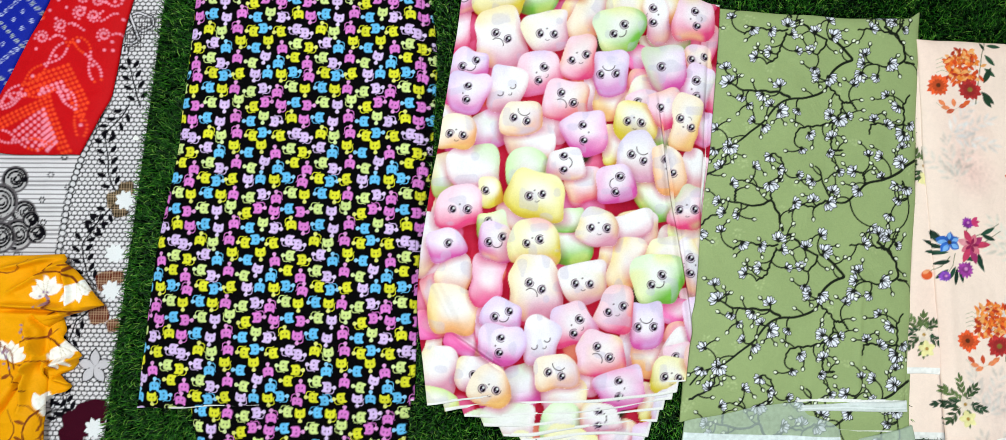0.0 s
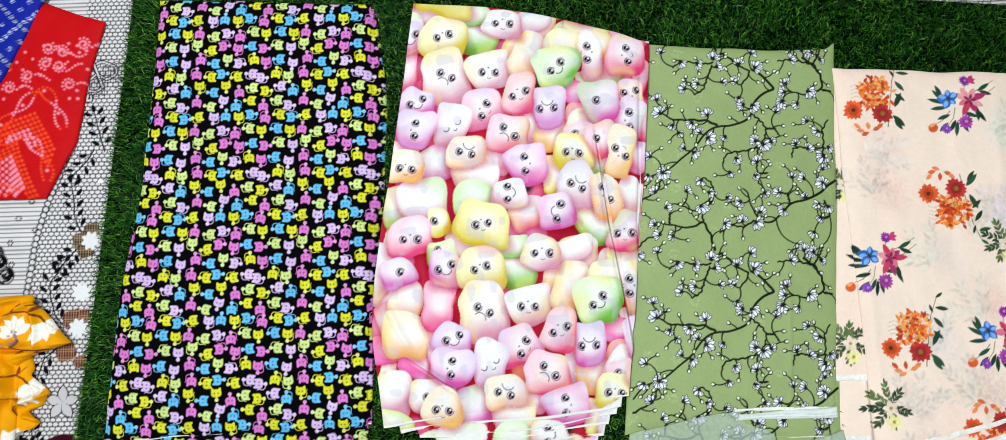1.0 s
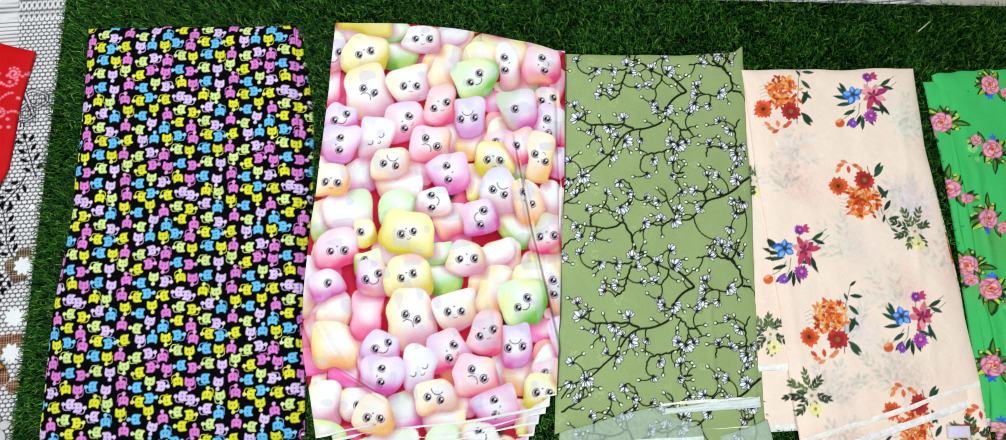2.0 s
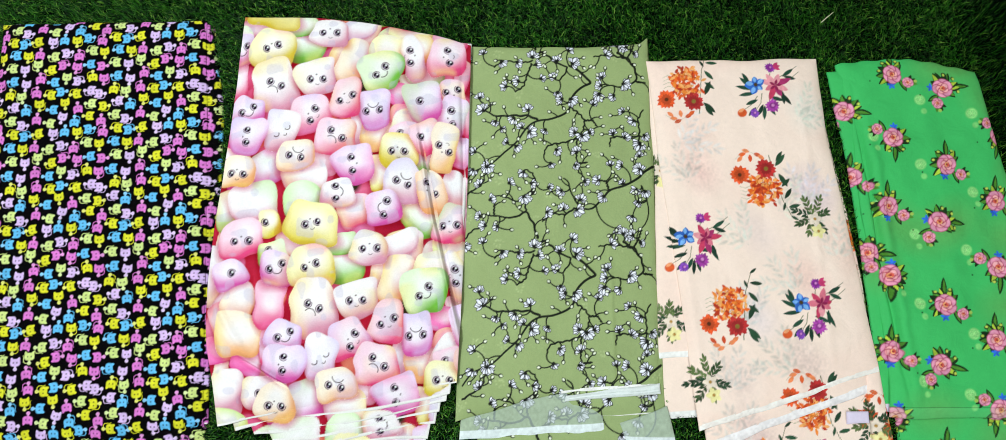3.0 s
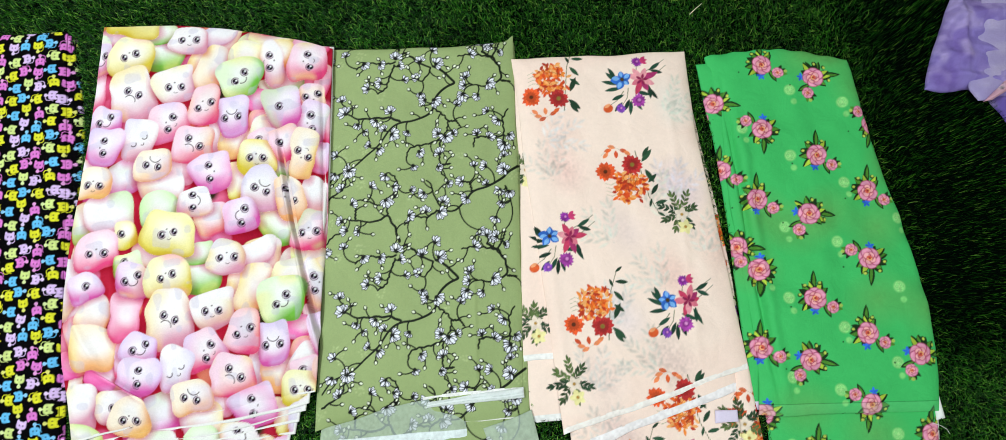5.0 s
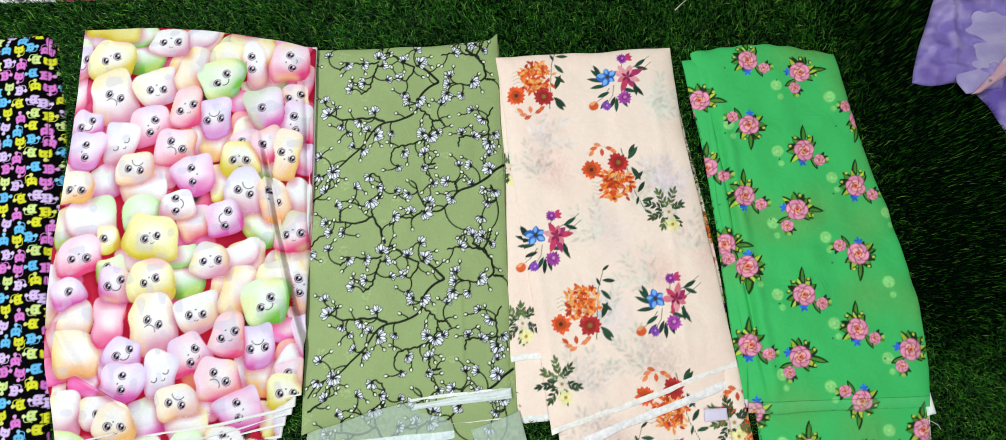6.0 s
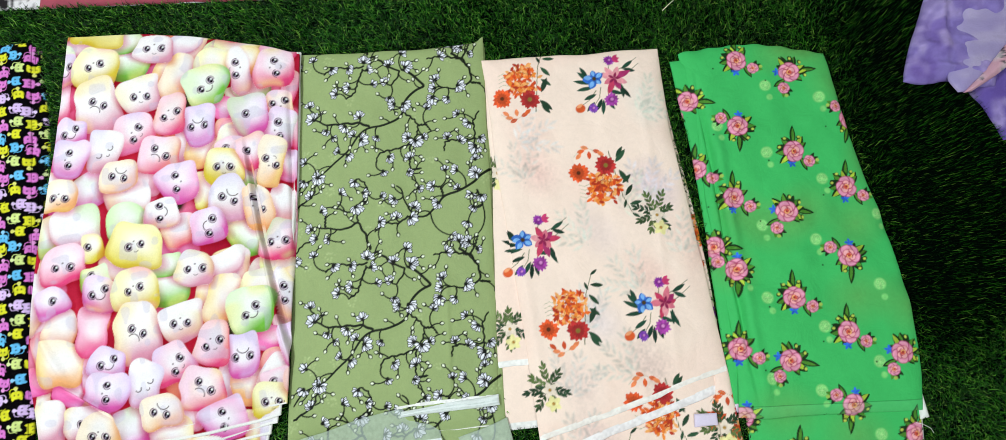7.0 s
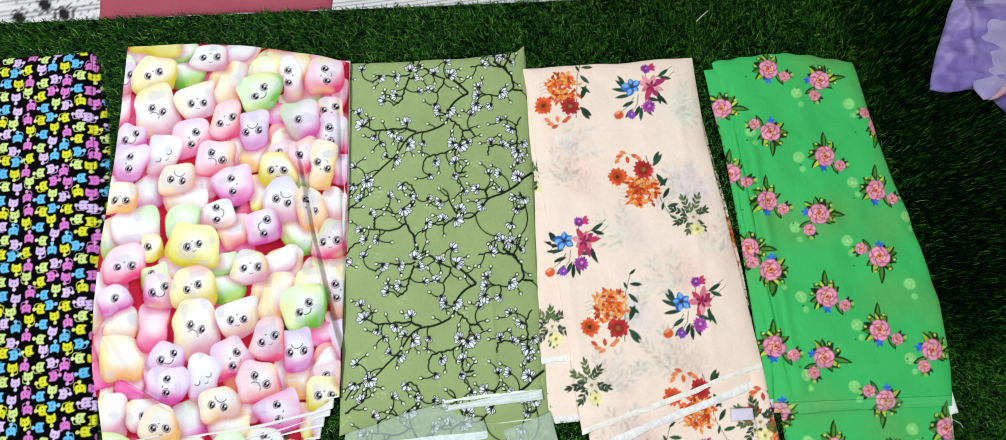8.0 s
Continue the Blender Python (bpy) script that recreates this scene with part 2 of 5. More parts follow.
ROOM_Z = -0.012
tagged(box("floor", (-3.2, -2.6, ROOM_Z - 0.1), (3.4, 3.0, ROOM_Z), TERRAZZO), "grey speckled stone floor under the cloths", "floor")
tagged(box("wall_west", (-3.35, -2.6, ROOM_Z), (-3.2, 3.0, 2.9), PLASTER), "plain off-white plaster wall", "wall")
tagged(box("wall_east", (3.4, -2.6, ROOM_Z), (3.55, 3.0, 2.9), PLASTER), "plain off-white plaster wall", "wall")
tagged(box("wall_north", (-3.35, 3.0, ROOM_Z), (3.55, 3.15, 2.9), PLASTER), "plain off-white plaster wall", "wall")
tagged(box("wall_south", (-3.35, -2.75, ROOM_Z), (3.55, -2.6, 2.9), PLASTER), "plain off-white plaster wall", "wall")
tagged(box("ceiling", (-3.35, -2.75, 2.9), (3.55, 3.15, 3.0), CEILING), "plain white painted ceiling", "ceiling")

# ---------------------------------------------------------------- outlines of the folded lengths (near end to far end)
CAT_L = [(-0.980, -0.222), (-0.959, 0.064), (-0.925, 0.263), (-0.903, 0.520), (-0.898, 0.677)]
CAT_R = [(-0.463, -0.209), (-0.458, 0.121), (-0.452, 0.400), (-0.455, 0.654)]
MARSH_L = [(-0.430, -0.205), (-0.453, -0.011), (-0.447, 0.079), (-0.408, 0.331), (-0.362, 0.648)]
MARSH_R = [(0.046, -0.160), (0.078, 0.103), (0.100, 0.302), (0.122, 0.550)]
OLIVE_L = [(0.038, -0.236), (0.085, 0.239), (0.120, 0.555)]
OLIVE_R = [(0.451, -0.199), (0.471, 0.015), (0.489, 0.269), (0.508, 0.535)]
PEACH_L = [(0.521, -0.290), (0.516, -0.061), (0.510, 0.098), (0.502, 0.275), (0.500, 0.489)]
PEACH_R = [(0.898, -0.199), (0.888, -0.014), (0.877, 0.149), (0.866, 0.306), (0.870, 0.467)]
GREEN_L = [(0.905, -0.292), (0.920, -0.180), (0.915, 0.118), (0.924, 0.324), (0.911, 0.452)]
GREEN_R = [(1.256, -0.320), (1.268, -0.263), (1.274, -0.112), (1.251, 0.100), (1.221, 0.296), (1.212, 0.418)]

# ---------------------------------------------------------------- artificial grass mat
MAT_TURN = math.radians(-5.0)
MAT_AT = (-0.957, 0.786)   # its far left corner
MAT_W, MAT_H = 2.85, 1.36


def mat_to_world(a, b):
    ca, sa = math.cos(MAT_TURN), math.sin(MAT_TURN)
    return MAT_AT[0] + a * ca + b * sa, MAT_AT[1] + a * sa - b * ca


def inside(x, y, left, right, shrink):
    poly = np.array(list(left) + list(right)[::-1], float)
    mid = poly.mean(0)
    size = np.abs(poly - mid).max(0)
    poly = mid + (poly - mid) * (1 - shrink / size)
    hit = np.zeros(len(x), bool)
    for (ax, ay), (bx, by) in zip(poly, np.roll(poly, -1, 0)):
        cross = (ay > y) != (by > y)
        at = (bx - ax) * (y - ay) / (by - ay + 1e-12) + ax
        hit ^= cross & (x < at)
    return hit


def turf():
    mat = thing("grass_mat", *mat_to_world(MAT_W / 2, MAT_H / 2), ROOM_Z + 0.004, "green artificial grass mat spread over a printed floor sheet", "grass mat")
    loc = np.array(mat.location)
    bm = bmesh.new()
    corners = [mat_to_world(a, b) for a, b in ((0, MAT_H), (MAT_W, MAT_H), (MAT_W, 0), (0, 0))]
    low = [bm.verts.new((x - loc[0], y - loc[1], -0.001)) for x, y in corners]
    high = [bm.verts.new((x - loc[0], y - loc[1], 0.006)) for x, y in corners]
    bm.faces.new(low[::-1]), bm.faces.new(high)
    for i in range(4):
        bm.faces.new((low[i], low[(i + 1) % 4], high[(i + 1) % 4], high[i]))
    part("backing", bm, BACKING, mat, "dark green woven backing")
    rng = np.random.default_rng(7)
    n = int(MAT_W * MAT_H * 110000)
    a, b = rng.random(n) * MAT_W, rng.random(n) * MAT_H
    x, y = mat_to_world(a, b)
    keep = np.ones(n, bool)
    for le, ri in PRESSED:
        keep &= ~inside(x, y, le, ri, 0.004)
    keep &= (y > -0.46) | (rng.random(n) < 0.2)
    keep &= (x < 1.74) | (rng.random(n) < 0.25)
    thin = np.clip((x - 1.16) / 0.16, 0, 1) * np.clip((y + 0.27) / 0.16, 0, 1)   # sparse, upright pile, shaped to imitate the dimmer light here
    keep &= rng.random(n) > 0.62 * thin
    x, y, a, b = x[keep], y[keep], a[keep], b[keep]
    n = len(x)
    comb = 3.3 + 2.6 * (vnoise(x, y, 0.035, 3) - 0.5) + rng.normal(0, 1.2, n)
    # leaning for the most part, upright beside the green length to make it darker
    upright = np.clip((x - 1.16) / 0.16, 0, 1) * np.clip((y + 0.27) / 0.16, 0, 1)
    lean = np.clip(0.95 - 0.80 * upright + 0.4 * (vnoise(x, y, 0.09, 4) - 0.5) * (1 - 0.7 * upright) + rng.normal(0, 0.30, n) * (1 - 0.6 * upright), 0.03, 1.35)
    length = (0.011 + 0.011 * rng.random(n)) * (1 + 0.35 * upright)
    wide = (0.0006 + 0.0005 * rng.random(n)) * (1 - 0.35 * upright)
    dx, dy = np.cos(comb), np.sin(comb)
    face = comb + math.pi / 2 + rng.normal(0, 0.5, n)
    sx, sy = np.cos(face) * wide, np.sin(face) * wide
    z0 = np.full(n, 0.005)
    h1, r1 = length * 0.55 * np.cos(lean * 0.5), length * 0.55 * np.sin(lean * 0.5)
    h2, r2 = h1 + length * 0.45 * np.cos(lean * 1.35), r1 + length * 0.45 * np.sin(lean * 1.35)
    x, y = x - loc[0], y - loc[1]
    rows = [np.stack(q, -1) for q in (
        (x - sx, y - sy, z0), (x + sx, y + sy, z0),
        (x + dx * r1 + sx * 0.85, y + dy * r1 + sy * 0.85, z0 + h1), (x + dx * r1 - sx * 0.85, y + dy * r1 - sy * 0.85, z0 + h1),
        (x + dx * r2, y + dy * r2, z0 + h2))]
    verts = np.stack(rows, 1).reshape(-1, 3)
    i = np.arange(n)[:, None] * 5
    tris = np.concatenate([i + [0, 1, 2], i + [0, 2, 3], i + [3, 2, 4]])
    ob = mesh_from("turf", verts, tris, BLADE, mat, smooth=False)
    tagged(ob, "short glossy plastic grass blades", kind="stuff")


# ---------------------------------------------------------------- prints
INK = srgb("0c0a10")
WHITE = np.array([0.80, 0.80, 0.82])


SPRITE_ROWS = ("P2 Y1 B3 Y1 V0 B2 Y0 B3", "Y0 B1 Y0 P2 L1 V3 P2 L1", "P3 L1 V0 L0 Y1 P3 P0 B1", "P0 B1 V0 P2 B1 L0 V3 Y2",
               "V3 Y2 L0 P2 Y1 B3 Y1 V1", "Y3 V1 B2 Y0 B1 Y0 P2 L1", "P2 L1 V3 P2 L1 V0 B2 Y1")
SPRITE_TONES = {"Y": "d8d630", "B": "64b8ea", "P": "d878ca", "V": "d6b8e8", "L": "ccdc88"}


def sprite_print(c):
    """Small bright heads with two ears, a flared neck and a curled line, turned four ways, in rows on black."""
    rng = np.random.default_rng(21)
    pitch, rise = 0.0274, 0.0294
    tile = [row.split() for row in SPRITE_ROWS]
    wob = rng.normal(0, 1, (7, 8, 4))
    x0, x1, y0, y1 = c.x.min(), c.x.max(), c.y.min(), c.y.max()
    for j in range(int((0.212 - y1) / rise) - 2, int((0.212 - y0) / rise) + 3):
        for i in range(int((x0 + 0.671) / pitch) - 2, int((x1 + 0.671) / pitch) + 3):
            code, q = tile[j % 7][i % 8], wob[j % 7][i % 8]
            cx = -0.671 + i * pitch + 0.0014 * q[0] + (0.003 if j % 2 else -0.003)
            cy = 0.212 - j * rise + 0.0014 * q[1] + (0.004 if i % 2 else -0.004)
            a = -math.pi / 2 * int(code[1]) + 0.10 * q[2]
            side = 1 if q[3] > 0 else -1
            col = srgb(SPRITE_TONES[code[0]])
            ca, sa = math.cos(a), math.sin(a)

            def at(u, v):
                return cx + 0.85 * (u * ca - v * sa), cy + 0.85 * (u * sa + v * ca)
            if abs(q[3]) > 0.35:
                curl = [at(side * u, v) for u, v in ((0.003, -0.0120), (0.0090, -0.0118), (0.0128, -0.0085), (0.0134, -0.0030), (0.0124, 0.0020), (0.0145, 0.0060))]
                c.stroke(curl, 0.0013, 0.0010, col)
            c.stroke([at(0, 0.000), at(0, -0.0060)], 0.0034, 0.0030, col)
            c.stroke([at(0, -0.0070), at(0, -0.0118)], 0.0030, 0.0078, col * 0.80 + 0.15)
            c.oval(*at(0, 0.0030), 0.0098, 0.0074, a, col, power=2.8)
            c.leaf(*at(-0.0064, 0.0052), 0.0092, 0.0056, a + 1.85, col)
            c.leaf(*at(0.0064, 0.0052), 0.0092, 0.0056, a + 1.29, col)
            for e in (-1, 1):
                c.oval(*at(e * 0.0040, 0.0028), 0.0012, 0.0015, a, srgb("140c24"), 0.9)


PUFF_STEP = (0.066, -0.474)
# x, y, half width, half height, turn in degrees, tint and look of each printed puff in one repeat
PUFFS_FAR = [(-0.298, 0.484, 0.046, 0.060, -30, "W", "f"), (-0.209, 0.496, 0.042, 0.040, 180, "W", "e"), (-0.126, 0.529, 0.036, 0.052, -25, "C", "n"), (-0.056, 0.545, 0.039, 0.035, 0, "Y", "n"),
             (-0.072, 0.500, 0.047, 0.046, 40, "M", "s"), (0.023, 0.482, 0.034, 0.039, 0, "M", "n"), (0.013, 0.540, 0.025, 0.038, 0, "C", "n"), (0.069, 0.522, 0.039, 0.045, -90, "P", "e"),
             (0.077, 0.440, 0.026, 0.029, 10, "P", "e"), (0.069, 0.387, 0.033, 0.049, -90, "L", "e"), (-0.038, 0.444, 0.029, 0.026, 0, "R", "n"), (0.013, 0.425, 0.038, 0.048, -10, "L", "o"),
             (-0.085, 0.362, 0.038, 0.039, 0, "C", "n"), (-0.093, 0.416, 0.033, 0.044, 180, "L", "f"), (-0.029, 0.400, 0.031, 0.024, 0, "R", "n")]
PUFFS_UPPER = [(-0.149, 0.448, 0.031, 0.043, 200, "P", "e"), (-0.226, 0.417, 0.042, 0.040, -110, "P", "e"), (-0.357, 0.435, 0.034, 0.027, 20, "L", "s"), (-0.286, 0.384, 0.034, 0.046, 30, "W", "w"),
               (-0.362, 0.379, 0.041, 0.040, -90, "L", "e"), (-0.175, 0.364, 0.042, 0.039, -45, "P", "f"), (-0.138, 0.301, 0.039, 0.040, 90, "L", "e"), (-0.205, 0.318, 0.031, 0.030, 0, "W", "n"),
               (-0.258, 0.330, 0.040, 0.033, 160, "C", "f"), (-0.317, 0.307, 0.039, 0.038, 0, "L", "n"), (-0.380, 0.303, 0.039, 0.037, 180, "C", "e"), (-0.240, 0.282, 0.044, 0.037, 0, "W", "n"),
               (-0.244, 0.233, 0.041, 0.040, 0, "M", "n"), (-0.176, 0.245, 0.035, 0.030, 90, "W", "s"), (-0.031, 0.358, 0.027, 0.024, 0, "P", "o")]
PUFFS_LOWER = [(-0.045, 0.325, 0.038, 0.035, 180, "Y", "e"), (0.012, 0.349, 0.029, 0.036, 0, "P", "o"), (0.007, 0.306, 0.030, 0.031, 0, "M", "n"), (0.051, 0.321, 0.029, 0.053, -40, "C", "e"),
               (-0.039, 0.256, 0.040, 0.048, 150, "W", "f"), (-0.083, 0.276, 0.026, 0.037, 0, "Y", "n"), (0.016, 0.237, 0.027, 0.048, -60, "C", "e"), (0.064, 0.231, 0.027, 0.039, 0, "W", "n"),
               (-0.141, 0.204, 0.035, 0.036, 0, "P", "n"), (-0.081, 0.205, 0.036, 0.036, -100, "L", "s"), (-0.007, 0.178, 0.040, 0.044, 0, "M", "n"), (-0.345, 0.227, 0.048, 0.046, 0, "W", "n"),
               (-0.317, 0.191, 0.024, 0.027, 0, "Y", "o"), (-0.230, 0.184, 0.053, 0.043, 190, "Y", "e"), (-0.371, 0.161, 0.042, 0.040, 180, "P", "e")]
PUFFS_NEAR = [(0.053, 0.163, 0.030, 0.043, 180, "P", "e"), (-0.311, 0.127, 0.029, 0.025, 0, "M", "o"), (-0.303, 0.096, 0.033, 0.036, 20, "L", "s"), (-0.234, 0.095, 0.047, 0.045, 190, "Y", "e"),
              (-0.169, 0.104, 0.050, 0.049, 0, "M", "n"), (-0.112, 0.123, 0.040, 0.032, 180, "W", "e"), (-0.039, 0.117, 0.035, 0.038, 0, "W", "n"), (-0.070, 0.054, 0.050, 0.048, 0, "C", "n"),
              (0.021, 0.090, 0.033, 0.039, 0, "C", "n"), (-0.399, 0.090, 0.034, 0.033, 0, "L", "o"), (-0.435, 0.091, 0.024, 0.063, 0, "W", "n"), (-0.381, 0.035, 0.030, 0.039, 0, "C", "n"),
              (-0.382, -0.032, 0.049, 0.044, 0, "C", "n")]
PUFFS_EDGE = [(-0.386, 0.497, 0.030, 0.049, 0, "P", "n"), (-0.406, 0.221, 0.024, 0.040, 0, "M", "n"), (-0.417, -0.058, 0.038, 0.025, 0, "R", "n"), (-0.353, -0.088, 0.044, 0.030, 0, "R", "n"),
              (-0.312, -0.116, 0.033, 0.025, 0, "R", "n"), (-0.411, -0.140, 0.038, 0.042, 0, "W", "n"), (-0.335, -0.152, 0.043, 0.032, 20, "W", "o"), (-0.409, -0.195, 0.038, 0.022, 0, "Y", "n"),
              (-0.298, -0.185, 0.038, 0.027, 0, "L", "n"), (-0.041, -0.107, 0.041, 0.043, 0, "W", "n"), (0.035, -0.104, 0.031, 0.043, 0, "W", "o"), (0.082, 0.311, 0.022, 0.036, 0, "P", "n"),
              (0.063, 0.054, 0.021, 0.052, 90, "W", "e"), (0.098, 0.476, 0.016, 0.037, 0, "P", "n"), (0.057, -0.093, 0.018, 0.028, 0, "R", "n"), (-0.417, -0.008, 0.021, 0.039, 0, "C", "n"),
              (0.019, -0.159, 0.028, 0.025, 0, "W", "n")]
PUFFS_RIM = [(-0.330, 0.621, 0.036, 0.024, 0, "W", "n"), (-0.116, 0.602, 0.039, 0.024, 0, "W", "n"), (-0.006, 0.574, 0.045, 0.026, 0, "Y", "n"), (0.076, 0.562, 0.036, 0.023, 0, "P", "n"),
             (-0.409, 0.128, 0.021, 0.066, 0, "W", "n"), (-0.420, 0.038, 0.021, 0.051, 0, "W", "n"), (-0.368, 0.551, 0.019, 0.044, 0, "P", "n"), (-0.391, 0.412, 0.016, 0.037, 0, "P", "n"),
             (0.098, 0.391, 0.012, 0.056, 0, "P", "n"), (0.082, 0.185, 0.013, 0.067, 0, "P", "n"), (-0.240, 0.614, 0.036, 0.024, 0, "M", "n"), (0.060, -0.036, 0.016, 0.051, 0, "W", "n"),
             (-0.424, -0.114, 0.018, 0.050, 0, "W", "n")]   # cut off by the cloth's edges
PUFF_TONES = {"P": ("e0487e", "f8d6e6"), "L": ("d458a8", "f0daf4"), "W": ("d894ac", "f6f0f2"), "C": ("ecac74", "fbecd8"), "Y": ("d8c440", "f8f2c4"),
              "M": ("74b844", "e6f4d4"), "R": ("e03c94", "f684c4")}
PUFF_GAPS = [(-0.118, 0.470), (-0.143, 0.258), (0.043, 0.286)]


def puff_face(c, rng, x, y, a, look_of):
    """Two ringed dark dots and a stroke, or what is left of them."""
    ca, sa = math.cos(a), math.sin(a)
    brown = srgb("3a1c28")

    def at(u, v):
        return x + u * ca - v * sa, y + u * sa + v * ca
    gap, up = rng.uniform(0.0125, 0.0150), rng.uniform(0.000, 0.006)
    if look_of == "w":
        for e in (-1, 1):
            c.ring(*at(e * gap, up), 0.0058, 0.0020, brown, 0.85, a + math.pi, a + 2 * math.pi)
        c.ring(*at(0.002, up - 0.010), 0.0034, 0.0018, brown, 0.8, a + math.pi, a + 2 * math.pi)
        return
    for e in ((-1, 1) if look_of != "o" else (rng.choice([-1, 1]) * 0.5,)):
        ex, ey = at(e * gap, up + rng.normal(0, 0.0012))
        c.oval(ex, ey, 0.0074, 0.0082, a, srgb("b494b4"), 0.45)
        c.ring(ex, ey, 0.0084, 0.0016, srgb("4a2c40"), 0.85, rng.uniform(0, 3), rng.uniform(4.2, 6.5))
        c.oval(ex, ey, 0.0055, 0.0066, a, srgb("180c16"))
        c.oval(ex + 0.0016, ey + 0.0020, 0.0021, 0.0021, 0, WHITE)
        c.oval(ex - 0.0016, ey - 0.0022, 0.0012, 0.0012, 0, srgb("b0a0c0"))
    if look_of == "s":
        c.ring(*at(0, up - 0.004), 0.0105, 0.0019, brown, 0.9, a + math.pi * 1.15, a + math.pi * 1.85)
    elif look_of == "f":
        c.ring(*at(0, up - 0.020), 0.0120, 0.0019, brown, 0.85, a + 0.25, a + math.pi - 0.25)
    elif look_of == "e":
        c.oval(*at(0.001, up - 0.0095), 0.0017, 0.0014, a, brown)
        if rng.random() < 0.4:
            c.ring(*at(0, up + 0.0085), 0.0045, 0.0016, brown, 0.7, a + 0.4, a + 2.6)


def puff_print(c):
    """Pastel sweets, heaped over red shade, with small drawn looks on many of them."""
    blot = vnoise(c.x, c.y, 0.06, 31)[:, None]
    c.rgb[:] = srgb("cc2a46") * (1 - blot) + srgb("a01430") * blot
    warp_x, warp_y = 0.012 * (vnoise(c.x, c.y, 0.032, 33) - 0.5), 0.012 * (vnoise(c.x, c.y, 0.032, 34) - 0.5)
    for j in range(24):   # lumps half sunk in the shade
        for i in range(12):
            q = np.random.default_rng(1000 + 12 * j + i)
            tone = ("f08cb0", "f6b48c", "ee78a8", "f2a0c0", "e878a0", "e890c0")[int(q.integers(0, 6))]
            bx, by, br = -0.47 + 0.056 * i + q.uniform(-0.02, 0.02), -0.42 + 0.047 * j + q.uniform(-0.02, 0.02), q.uniform(0.022, 0.032)
            if q.random() < 0.42:
                c.oval(bx, by, br, br * q.uniform(0.8, 1.1), q.uniform(0, 3), srgb(tone) * np.array([0.80, 0.45, 0.50]), 0.95, 0.0016, 2.6)
                c.oval(bx - 0.003, by + 0.005, br * 0.72, br * 0.68, 0, srgb(tone), 0.75, 0.010)
    every = PUFFS_RIM + PUFFS_EDGE + PUFFS_FAR + PUFFS_UPPER + PUFFS_LOWER + PUFFS_NEAR
    for plain_ones in (True, False):
        for x, y in () if plain_ones else PUFF_GAPS:   # deep gaps between the lumps
            for rep in (-1, 0, 1):
                c.oval(x + PUFF_STEP[0] * rep, y + PUFF_STEP[1] * rep, 0.022, 0.018, 0.6, srgb("34361f"), 0.9, 0.005, 1.4)
        for rep in (-1, 0, 1):
            for n, (x, y, rx, ry, turn, tone, look_of) in enumerate(every):
                if (look_of == "n") != plain_ones:
                    continue
                rng = np.random.default_rng(500 + n)
                x, y, r = x + PUFF_STEP[0] * rep, y + PUFF_STEP[1] * rep, max(rx, ry)
                k, dx, dy = c.near(x, y, r * 1.45)
                if not len(k):
                    continue
                rim, mid = srgb(PUFF_TONES[tone][0]), srgb(PUFF_TONES[tone][1])
                dx, dy = dx + warp_x[k], dy + warp_y[k]
                a = rng.uniform(-0.35, 0.35)
                u, v = dx * math.cos(a) + dy * math.sin(a), dy * math.cos(a) - dx * math.sin(a)
                u = u * (1 + 0.16 * v / ry * rng.choice([-1, 1]))
                p = rng.uniform(2.6, 4.4)
                f = (np.abs(u / (rx * 1.02)) ** p + np.abs(v / (ry * 1.02)) ** p) ** (1 / p)
                low = np.clip((1.32 - f) * 2.8, 0, 0.85) * (f > 1) * np.clip(0.65 - (dx * 0.2 + dy) / r, 0.2, 1)
                c.rgb[k] *= 1 - low[:, None] * np.array([0.28, 0.72, 0.62])
                lit = rng.uniform(1.1, 2.4)
                side = (dx * math.cos(lit) + dy * math.sin(lit)) / r
                glow = np.clip(0.90 + 1.1 * np.minimum(side, 0.20) - 0.18 * f ** 3, 0, 1)[:, None]
                bright = np.clip(1.15 - np.hypot(u / rx - 0.1, v / ry - 0.2) * 1.5, 0, 0.75)[:, None]
                col = rim * (1 - glow) + mid * glow
                col = col * (1 - bright) + srgb("f4f1f5") * bright
                other = srgb(("f6dc64", "f48cbc", "b0e080", "d4c8f4", "f8c49c", "f4e88c")[int(rng.integers(0, 6))])
                tint = np.clip((vnoise(c.x[k] + x, c.y[k] - y, 0.045, n) - 0.45) * 2.2, 0, 0.60)[:, None]
                tint = tint * np.clip(0.15 + 0.85 * f, 0, 1)[:, None] ** 2
                col = col * (1 - tint) + other * tint
                # Grey-lilac blotches: blurred shading put into the dye.
                shade_blot = np.clip((vnoise(c.x[k] - y, c.y[k] + x, 0.022, n + 7) - 0.72) * 6, 0, 0.36)[:, None]
                col = col * (1 - shade_blot) + srgb("c2bcd6") * shade_blot
                edge = (np.clip((f - 0.80) * 4.5, 0, 0.80) * np.clip(0.55 - 0.9 * side, 0.06, 1))[:, None]
                col = col * (1 - edge) + rim * np.array([0.86, 0.72, 0.70]) * edge
                cover = np.clip((1 - f) * r / 0.0014 + 0.5, 0, 1)[:, None]
                c.rgb[k] = c.rgb[k] * (1 - cover) + col * cover
                if look_of != "n":
                    puff_face(c, rng, x, y, math.radians(turn), look_of)


